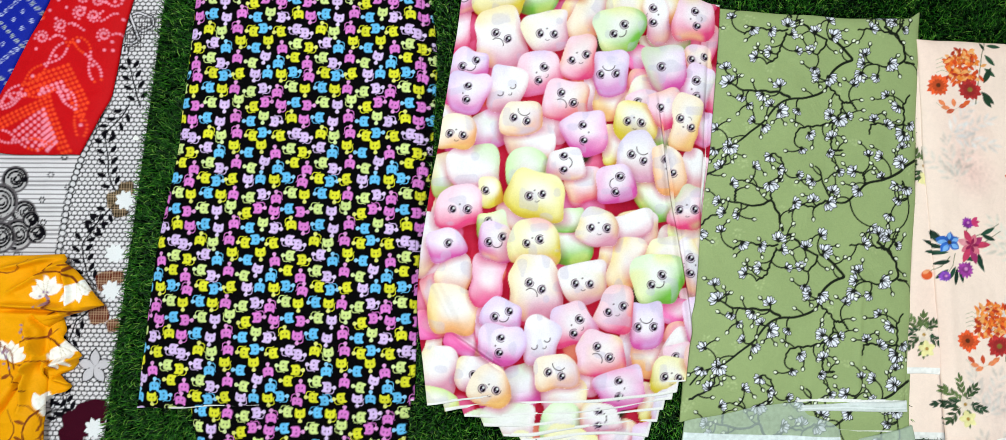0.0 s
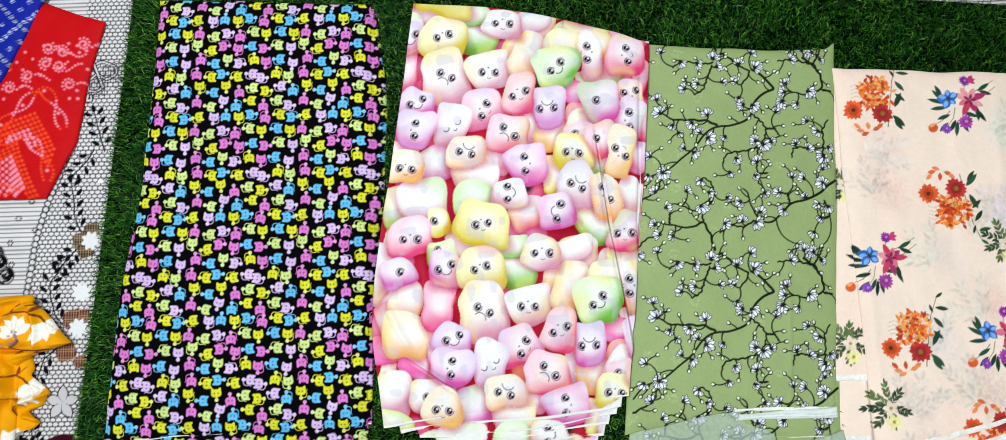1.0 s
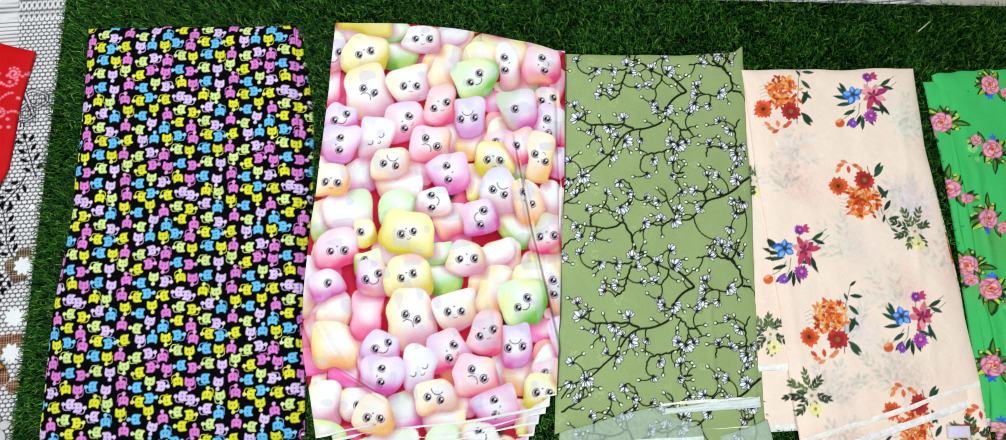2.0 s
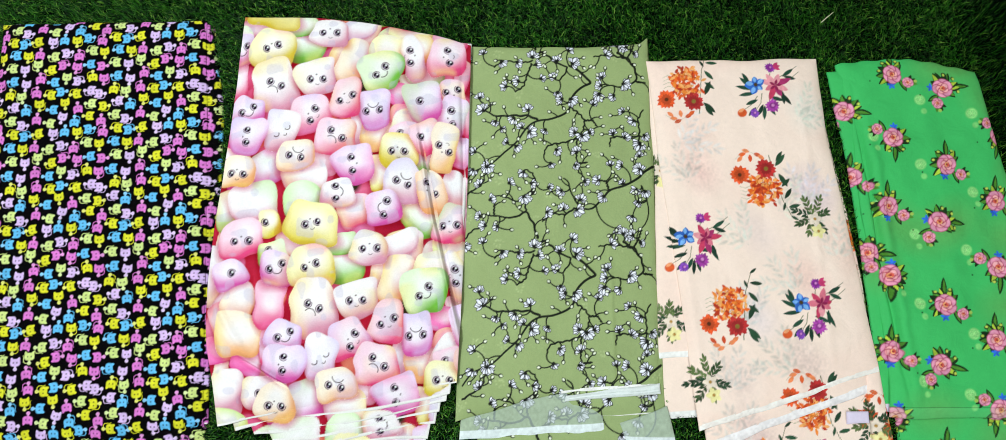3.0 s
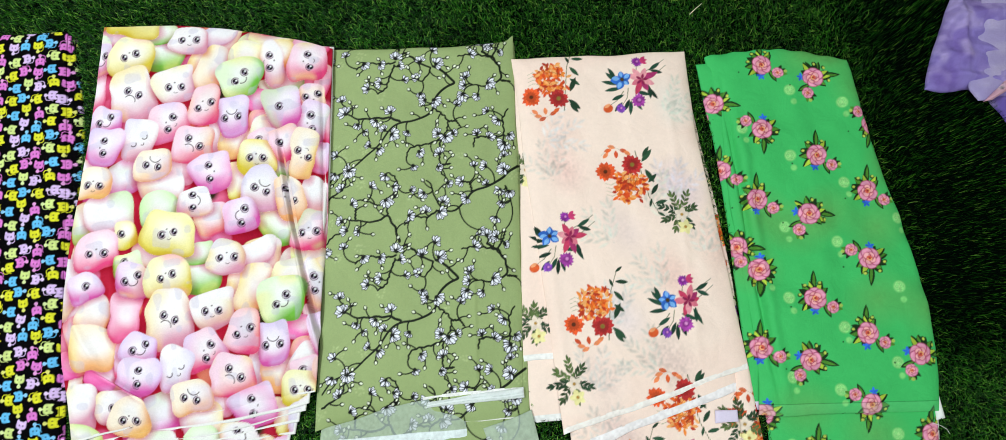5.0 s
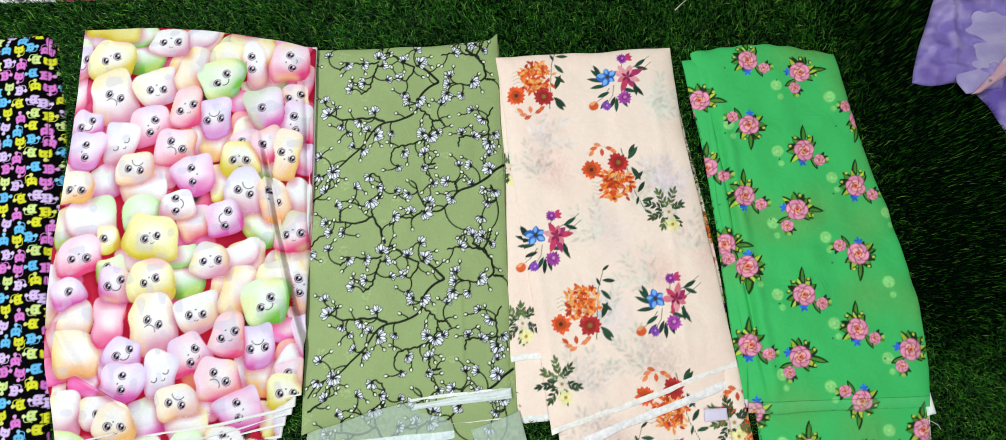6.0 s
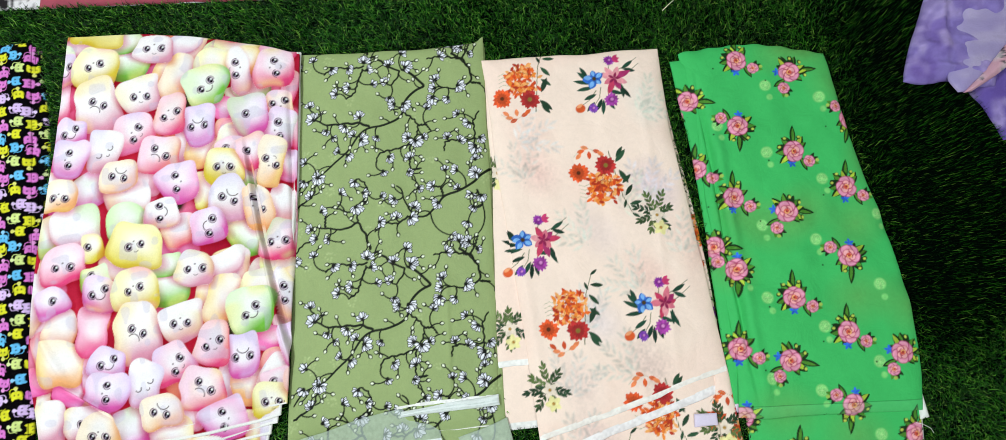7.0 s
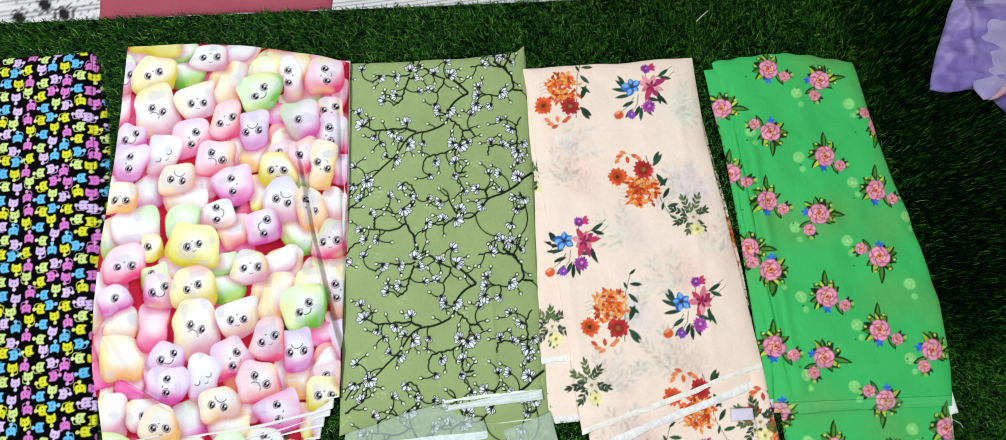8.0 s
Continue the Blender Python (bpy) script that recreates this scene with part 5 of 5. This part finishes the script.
# leaf green length with roses
LEAF = srgb("40bf66")
green = thing("folded_fabric", 1.09, 0.07, 0.004, "folded bright green georgette printed with pink roses and dark leaves", "fabric", GROUP)
cloth("under_fold", green, [(0.918, -0.42), (0.925, -0.2), (0.93, 0.2), (0.93, 0.43)], [(1.246, -0.42), (1.262, -0.3), (1.279, -0.112), (1.255, 0.10), (1.222, 0.29), (1.205, 0.41)],
      0.004, 0.007, hemmed(rose_print, 0.0, side=0.003), GEORGETTE, LEAF, step=0.002, border=(0.01, 0.03, 0.13, 0.02), seed=110, wrinkle=0.001)
cloth("selvedge", green, [(1.250, -0.335), (1.256, -0.268)], [(1.268, -0.333), (1.265, -0.268)], 0.006, 0.005, plain_dye, GEORGETTE, srgb("f2f4f2"),
      step=0.003, seed=113, wrinkle=0.0006, roll=0.003, label="bare white selvedge showing at the side")
cloth("narrow_fold", green, [(0.884, -0.280), (0.900, -0.15), (0.906, 0.10), (0.904, 0.25), (0.893, 0.442)], [(1.02, -0.285), (1.03, 0.1), (1.03, 0.44)],
      0.008, 0.007, hemmed(rose_print, 0.016, "e6daf0"), GEORGETTE, LEAF, step=0.0019, border=(0.06, 0.0, 0.02, 0.03), seed=111, wrinkle=0.0012)


def green_hem(c):
    rose_print(c)
    k = np.nonzero(np.abs(c.v - 0.022) < 0.0012)[0]
    c.rgb[k] = c.rgb[k] * 0.6
    k = np.nonzero(c.v < 0.021)[0]
    c.rgb[k] = c.rgb[k] * 0.85 + srgb("7ed292") * 0.15


cloth("top_fold", green, GREEN_L, GREEN_R, 0.014, 0.009, green_hem, GEORGETTE, LEAF, seed=112, wrinkle=0.006, scale=0.11, step=0.0016,
      top=lambda u: 0.022 * np.sin(u * math.pi) + 0.002 * np.sin(u * 14) + 0.0015 * np.sin(u * 37), folds=((0.937, 0.38, 0.945, -0.25, -0.009, 0.006), (0.955, 0.34, 0.960, -0.28, 0.006, 0.012), (1.07, -0.2, 1.10, 0.3, 0.006, 0.04), (1.15, 0.10, 1.24, -0.02, -0.005, 0.03), (0.97, 0.10, 1.10, 0.02, -0.004, 0.025)))

# ---------------------------------------------------------------- cloths lying round the mat


BRAIDS = ([(-1.288, 0.359), (-1.258, 0.391), (-1.215, 0.430), (-1.185, 0.459), (-1.167, 0.482), (-1.144, 0.496), (-1.121, 0.472), (-1.109, 0.443), (-1.095, 0.405)],
          [(-1.288, 0.359), (-1.261, 0.378), (-1.219, 0.388), (-1.181, 0.394), (-1.161, 0.385), (-1.140, 0.359), (-1.125, 0.321), (-1.127, 0.295)],
          [(-1.284, 0.301), (-1.251, 0.289), (-1.212, 0.282), (-1.174, 0.286)])
SPIRALS = [(-1.214, 0.499), (-1.178, 0.524), (-1.136, 0.583), (-1.106, 0.575), (-1.141, 0.551), (-1.113, 0.544), (-1.064, 0.591), (-1.090, 0.504)]


def dots_print(c):
    """Tie-dyed dots in nested chevrons, braids and scrolls on red."""
    pale, warm = srgb("f58ca2"), srgb("f4441e")

    def dot(x, y, r, colour):
        c.oval(x, y, r, r, 0, colour, 0.92, 0.0016)

    def chevron(apex, left, right, rows, gap, colour, r=0.0036):
        apex, left, right = (np.array(q) for q in (apex, left, right))
        down = (left + right) / 2 - apex
        down = down / np.hypot(*down)
        for row in range(rows):
            top = apex + down * row * gap * 1.25
            for end in (left, right):
                way = end - apex
                n = int(np.hypot(*way) / gap)
                for k in range(0 if end is left else 1, n + 1):
                    dot(*(top + way / np.hypot(*way) * gap * k), r, colour)

    for x, y in ((-1.193, 0.379), (-1.400, 0.50)):
        ox, oy = x + 1.193, y - 0.379
        chevron((-1.193 + ox, 0.379 + oy), (-1.300 + ox, 0.326 + oy), (-1.146 + ox, 0.270 + oy), 3, 0.0098, warm)
        for row in range(6):
            chevron((-1.200 + ox, 0.352 - 0.0125 * row + oy), (-1.200 - 0.062 + 0.010 * row + ox, 0.352 - 0.047 - 0.0068 * row + oy), (-1.200 + 0.030 - 0.004 * row + ox, 0.352 - 0.069 - 0.003 * row + oy), 1, 0.0100, pale)
    chevron((-1.158, 0.443), (-1.238, 0.412), (-1.112, 0.362), 4, 0.0098, warm)
    chevron((-1.169, 0.408), (-1.213, 0.391), (-1.152, 0.376), 2, 0.0098, pale)
    chevron((-1.235, 0.640), (-1.215, 0.560), (-1.255, 0.560), 3, 0.0098, warm)
    for number, line in enumerate(BRAIDS):
        length = float(np.hypot(*np.diff(np.array(line), axis=0).T).sum())
        n = int(length / 0.0066)
        path = along(line, np.linspace(0, 1, n + 1))
        for k in range(n):
            tx, ty = path[k + 1] - path[k]
            size = math.hypot(tx, ty) + 1e-9
            swell = 0.011 * math.sin(k * 0.0066 / 0.062 * math.pi + 0.6 * number)
            for e in (-1, 1):
                dot(path[k][0] - ty / size * swell * e, path[k][1] + tx / size * swell * e, 0.0025, pale if (k // 9) % 2 == 0 else warm)
            if k % 9 == 4:
                dot(*path[k], 0.0034, pale)
    rng = np.random.default_rng(3)
    for n, (x, y) in enumerate(SPIRALS):
        for k in range(17):
            w = 0.60 * k + 1.9 * n
            rr = 0.0035 + 0.00066 * k
            dot(x + math.cos(w) * rr, y + math.sin(w) * rr, 0.0023, pale)
        for k in range(6):
            dot(x + 0.017 + 0.0060 * k, y - 0.004 + 0.008 * math.sin(k * 0.6 + n), 0.0023, pale)
    for j in range(9):
        for i in range(16):
            x, y = -1.32 + 0.019 * i + rng.uniform(-0.004, 0.004), 0.455 + 0.017 * j + rng.uniform(-0.004, 0.004)
            if rng.random() < 0.22 and y > 0.50 - 0.5 * abs(x + 1.142):
                dot(x, y, 0.0030, pale)


def squares_print(c):
    """Small tied squares in diamonds on royal blue."""
    a = 0.75
    u, v = (c.x + 1.25) * math.cos(a) + (c.y - 0.48) * math.sin(a), (c.y - 0.48) * math.cos(a) - (c.x + 1.25) * math.sin(a)
    g = 0.012
    du, dv = np.abs(u / g - np.round(u / g)), np.abs(v / g - np.round(v / g))
    d = np.maximum(du, dv)
    on = ((np.round(u / g) % 6 == 0) | (np.round(v / g) % 6 == 0) | ((np.round(u / g) % 2 == 0) & (np.round(v / g) % 2 == 0)))
    shape = np.clip((0.34 - d) * 9, 0, 1) * np.clip((d - 0.12) * 9, 0, 1)
    c.lay(np.arange(len(u)), shape * on, srgb("c9d2f4"))
    c.lay(np.arange(len(u)), np.clip((0.34 - d) * 9, 0, 1) * (np.round(u / g) % 6 == 0) * 0.5, srgb("7f8a5a"))


LILIES = [(-1.160, -0.011), (-1.226, -0.133), (-1.108, 0.013), (-1.141, -0.108), (-1.165, -0.228)]


def mustard_print(c):
    """White lilies with brown stems and sprigs of small mauve flowers on mustard."""
    rng = np.random.default_rng(29)
    for n, (x, y) in enumerate(LILIES):
        a = (1.9, 1.4, -1.0, -0.9, 0.6)[n]
        for k in range(6):
            w = a + (k - 2.5) * 0.48
            c.leaf(x, y, 0.040 * rng.uniform(0.8, 1.15), 0.017, w, srgb("fbf6ee"))
        for k in range(3):
            c.stroke([(x, y), (x + 0.028 * math.cos(a + (k - 1) * 0.4), y + 0.028 * math.sin(a + (k - 1) * 0.4))], 0.0014, 0.0010, srgb("b8aa80"), 0.6)
        line = [(x - 0.014 * q * math.cos(a + 0.16 * q), y - 0.014 * q * math.sin(a + 0.16 * q)) for q in range(6)]
        c.stroke(line, 0.0040, 0.0024, srgb("7a3410"))
        for q in (2, 4):
            c.leaf(*line[q], 0.020, 0.007, a + 2.2, srgb("8a4416"))
    for k in range(14):
        x, y, w = rng.uniform(-1.31, -1.12), rng.uniform(-0.33, 0.06), rng.uniform(0, 6.28)
        c.stroke([(x + 0.012 * q * math.cos(w + 0.22 * q), y + 0.012 * q * math.sin(w + 0.22 * q)) for q in range(6)], 0.0030, 0.0014, srgb("8a4416"))
    for x, y in ((-1.272, 0.005), (-1.232, -0.125), (-1.205, -0.08), (-1.282, -0.225), (-1.16, -0.02), (-1.26, -0.30)):
        for k in range(9):
            c.oval(x + rng.normal(0, 0.006), y + rng.normal(0, 0.009), 0.0030, 0.0022, rng.uniform(0, 3), srgb("9c7c9c"), 0.9)


def mottle_print(c):
    for cell, seed, tone, amount in ((0.05, 61, "7a62b0", 0.75), (0.022, 62, "b9a8dc", 0.6), (0.011, 63, "6d57a6", 0.4)):
        k = np.clip((vnoise(c.x, c.y, cell, seed) - 0.45) * 3, 0, 1) * amount
        c.lay(np.arange(len(c.x)), k, srgb(tone))


def veil_print(c):
    for cell, seed, tone, amount in ((0.06, 64, "9484c4", 0.5), (0.025, 65, "c4b8da", 0.5)):
        k = np.clip((vnoise(c.x, c.y, cell, seed) - 0.45) * 3, 0, 1) * amount
        c.lay(np.arange(len(c.x)), k, srgb(tone))


def petal_print(c):
    rng = np.random.default_rng(5)
    c.lay(np.arange(len(c.x)), np.clip((vnoise(c.x, c.y, 0.05, 66) - 0.5) * 3, 0, 1) * 0.5, srgb("c890a6"))
    for x, y in [(1.505, 0.331), (1.503, 0.341), (1.510, 0.323), (1.553, 0.359), (1.561, 0.364), (1.563, 0.333)]:
        for _ in range(4):
            c.leaf(x + rng.normal(0, 0.004), y + rng.normal(0, 0.004), rng.uniform(0.010, 0.020), 0.0055, rng.uniform(0, 6.3), srgb("2c2230"), 0.9)
        c.oval(x - 0.010, y - 0.004, 0.010, 0.008, 0.4, srgb("f0e6ee"), 0.5, 0.005)


red = thing("red_cloth", -1.35, 0.5, -0.008, "folded red tie-dyed cloth with pale dotted chevrons", "cloth")
cloth("lower_fold", red, [(-1.66, 0.285), (-1.62, 0.85)], [(-1.140, 0.270), (-1.084, 0.376), (-1.056, 0.548), (-1.030, 0.635)], -0.008, 0.007, dots_print, SATIN, srgb("b4040d"),
      step=0.002, border=(0, 0.06, 0.04, 0.0), seed=120)
cloth("upper_fold", red, [(-1.68, 0.275), (-1.62, 0.85)], [(-1.133, 0.264), (-1.076, 0.376), (-1.049, 0.548), (-1.023, 0.641)], -0.001, 0.008, dots_print, SATIN, srgb("c6050f"),
      step=0.0021, border=(0, 0.26, 0.34, 0.0), seed=121, wrinkle=0.003, folds=((-1.32, 0.35, -1.08, 0.40, -0.003, 0.012),))
blue = thing("blue_cloth", -1.5, 0.5, 0.005, "folded royal blue tie-dyed cloth with small white squares", "cloth")
cloth("fold", blue, [(-1.80, 0.22), (-1.75, 0.85)], [(-1.350, 0.255), (-1.282, 0.401), (-1.214, 0.548), (-1.11, 0.78)], 0.008, 0.010, squares_print, SATIN, srgb("0c2098"),
      step=0.0028, border=(0, 0.17, 0.30, 0.0), seed=122, wrinkle=0.002)
mustard = thing("mustard_cloth", -1.35, -0.15, -0.008, "crumpled mustard yellow cloth with white lilies, lying on the floor sheet", "cloth")
MUST = srgb("f2a400")
cloth("lower_layer", mustard, [(-1.50, -0.42), (-1.50, -0.2), (-1.50, 0.0)], [(-1.184, -0.290), (-1.174, -0.218), (-1.148, -0.197), (-1.128, -0.196), (-1.117, -0.179), (-1.143, -0.164), (-1.122, -0.155), (-1.100, -0.127), (-1.132, -0.103), (-1.144, -0.061), (-1.163, 0.000)],
      -0.006, 0.010, mustard_print, SATIN, MUST, step=0.0021, border=(0, 0.27, 9, 0), seed=130, crumple=0.006, wrinkle=0.004, scale=0.05, sharp=True, roll=0.007,
      folds=((-1.171, -0.228, -1.124, -0.194, 0.016, 0.006), (-1.170, -0.150, -1.094, -0.127, 0.016, 0.006), (-1.150, -0.168, -1.112, -0.180, 0.016, 0.006), (-1.143, -0.084, -1.097, -0.122, 0.016, 0.006)))
cloth("upper_layer", mustard, [(-1.50, -0.36), (-1.50, -0.1), (-1.50, 0.05)], [(-1.161, -0.287), (-1.158, -0.132), (-1.160, -0.072), (-1.138, -0.054), (-1.116, -0.047), (-1.057, -0.030), (-1.135, 0.052), (-1.143, 0.066)],
      0.010, 0.012, mustard_print, SATIN, MUST, step=0.0019, border=(0, 0.27, 9, 9), seed=131, crumple=0.008, wrinkle=0.005, scale=0.075, roll=0.007, sharp=True,
      folds=((-1.229, -0.006, -1.126, 0.056, 0.016, 0.005), (-1.252, -0.030, -1.115, -0.035, 0.016, 0.005), (-1.171, -0.024, -1.117, -0.045, 0.016, 0.005), (-1.132, 0.050, -1.112, -0.041, 0.016, 0.005), (-1.174, -0.084, -1.195, -0.228, 0.016, 0.005), (-1.194, -0.060, -1.149, -0.180, 0.016, 0.005), (-1.257, 0.037, -1.146, 0.062, 0.016, 0.005), (-1.159, -0.120, -1.217, -0.181, 0.016, 0.005),
             (-1.251, -0.039, -1.127, -0.043, -0.016, 0.004), (-1.165, -0.072, -1.167, -0.156, -0.016, 0.004), (-1.188, -0.048, -1.159, -0.084, -0.016, 0.004), (-1.137, 0.038, -1.123, -0.023, -0.016, 0.004), (-1.205, -0.169, -1.238, -0.241, -0.016, 0.004)))
pink = thing("pink_cloth", -0.15, 0.95, -0.008, "plain dusty pink cloth lying beyond the grass mat", "cloth")
cloth("fold", pink, [(-0.455, 0.745), (-0.43, 1.15)], [(0.085, 0.700), (0.15, 1.12)], -0.008, 0.016, plain_dye, COTTON, srgb("a85060"), step=0.006, seed=140, wrinkle=0.004)
lilac = thing("lilac_cloth", 1.65, 0.35, 0.004, "crumpled mottled lilac cloth with dusty pink folds, thrown on the mat", "cloth")
cloth("lower_layer", lilac, [(1.546, 0.187), (1.518, 0.267), (1.497, 0.298), (1.504, 0.367), (1.524, 0.437)], [(1.645, 0.174), (1.671, 0.248), (1.678, 0.275), (1.696, 0.343), (1.714, 0.412)],
      0.006, 0.012, mottle_print, SATIN, srgb("6c58ac"), step=0.0026, seed=150, crumple=0.006, wrinkle=0.004, scale=0.07)
cloth("upper_layer", lilac, [(1.362, 0.332), (1.389, 0.404), (1.427, 0.471), (1.457, 0.532)], [(1.547, 0.302), (1.580, 0.379), (1.610, 0.447), (1.639, 0.508)],
      0.014, 0.014, mottle_print, SATIN, srgb("9080c8"), step=0.0024, seed=151, crumple=0.007, wrinkle=0.004, scale=0.06, roll=0.008,
      bottom=lambda u: -0.006 * np.sin(u * 9), folds=((1.44, 0.33, 1.47, 0.55, 0.010, 0.012), (1.40, 0.36, 1.52, 0.33, 0.006, 0.008)))
cloth("veil_fold", lilac, [(1.458, 0.292), (1.443, 0.320), (1.460, 0.376), (1.494, 0.457), (1.516, 0.519)], [(1.471, 0.290), (1.514, 0.322), (1.569, 0.368), (1.643, 0.423), (1.704, 0.479)],
      0.030, 0.010, veil_print, SATIN, srgb("a89ccc"), step=0.0024, seed=152, crumple=0.003, wrinkle=0.003, scale=0.09, roll=0.010, label="pale lilac fold lying over the rest")
cloth("pink_fold", lilac, [(1.465, 0.289), (1.508, 0.321), (1.564, 0.372), (1.636, 0.427)], [(1.483, 0.290), (1.534, 0.315), (1.601, 0.353), (1.672, 0.396)],
      0.036, 0.012, petal_print, SATIN, srgb("d6a6b8"), step=0.0024, seed=153, crumple=0.004, wrinkle=0.003, scale=0.05, roll=0.008, label="dusty pink fold with small dark marks")


# ---------------------------------------------------------------- litter on the mat


def strand(name, pts, radius, material, label, category):
    """A thin bent strand, lying on what is under it."""
    curve = along(np.array(pts)[:, :2], np.linspace(0, 1, 14))
    zs = np.interp(np.linspace(0, 1, 14), np.linspace(0, 1, len(pts)), [p[2] for p in pts])
    bm = bmesh.new()
    rings = []
    for k in range(14):
        t = curve[min(k + 1, 13)] - curve[max(k - 1, 0)]
        t = t / np.hypot(*t)
        r = radius * (1 - 0.4 * k / 13)
        rings.append([bm.verts.new((curve[k][0] - t[1] * r * math.cos(w), curve[k][1] + t[0] * r * math.cos(w), zs[k] + r * math.sin(w))) for w in np.linspace(0, 2 * math.pi, 7)[:-1]])
    for a, b in zip(rings, rings[1:]):
        for k in range(6):
            bm.faces.new((a[k], a[(k + 1) % 6], b[(k + 1) % 6], b[k]))
    bm.faces.new(rings[0][::-1]), bm.faces.new(rings[-1])
    tagged(part(name, bm, material, None), label, category)


STRAW = plain("dry_straw", "cfc9b4", 0.7, 90)
THREAD = plain("white_thread", "e4e4e0", 0.9, 120)
PAPER = plain("paper_scrap", "f0eeea", 0.9, 30, 0.04)
strand("straw", [(0.893, 0.552, 0.017), (0.904, 0.560, 0.021), (0.921, 0.572, 0.020)], 0.0012, STRAW, "pale dry straw lying on the artificial grass", "straw")
strand("thread", [(1.236, -0.338, 0.016), (1.249, -0.343, 0.016), (1.262, -0.352, 0.016), (1.265, -0.361, 0.016)], 0.0006, THREAD, "loose white thread at the corner of the green fabric", "thread")


def scrap():
    bm = bmesh.new()
    pts = [(0.008 * math.cos(w) * q, 0.006 * math.sin(w) * q) for w, q in zip(np.linspace(0, 2 * math.pi, 8)[:-1], (1.0, 0.75, 1.1, 0.8, 1.0, 0.7, 1.05))]
    top = [bm.verts.new((x, y, 0.0022 + 0.002 * math.sin(x * 400))) for x, y in pts]
    low = [bm.verts.new((x, y, 0.0)) for x, y in pts]
    bm.faces.new(top), bm.faces.new(low[::-1])
    for k in range(len(pts)):
        bm.faces.new((low[k], low[(k + 1) % 7], top[(k + 1) % 7], top[k]))
    ob = part("paper_scrap", bm, PAPER, None)
    ob.location = (-1.020, 0.298, ROOM_Z + 0.006)
    tagged(ob, "small torn white paper scrap beside the grass mat", "paper scrap")


scrap()
turf()
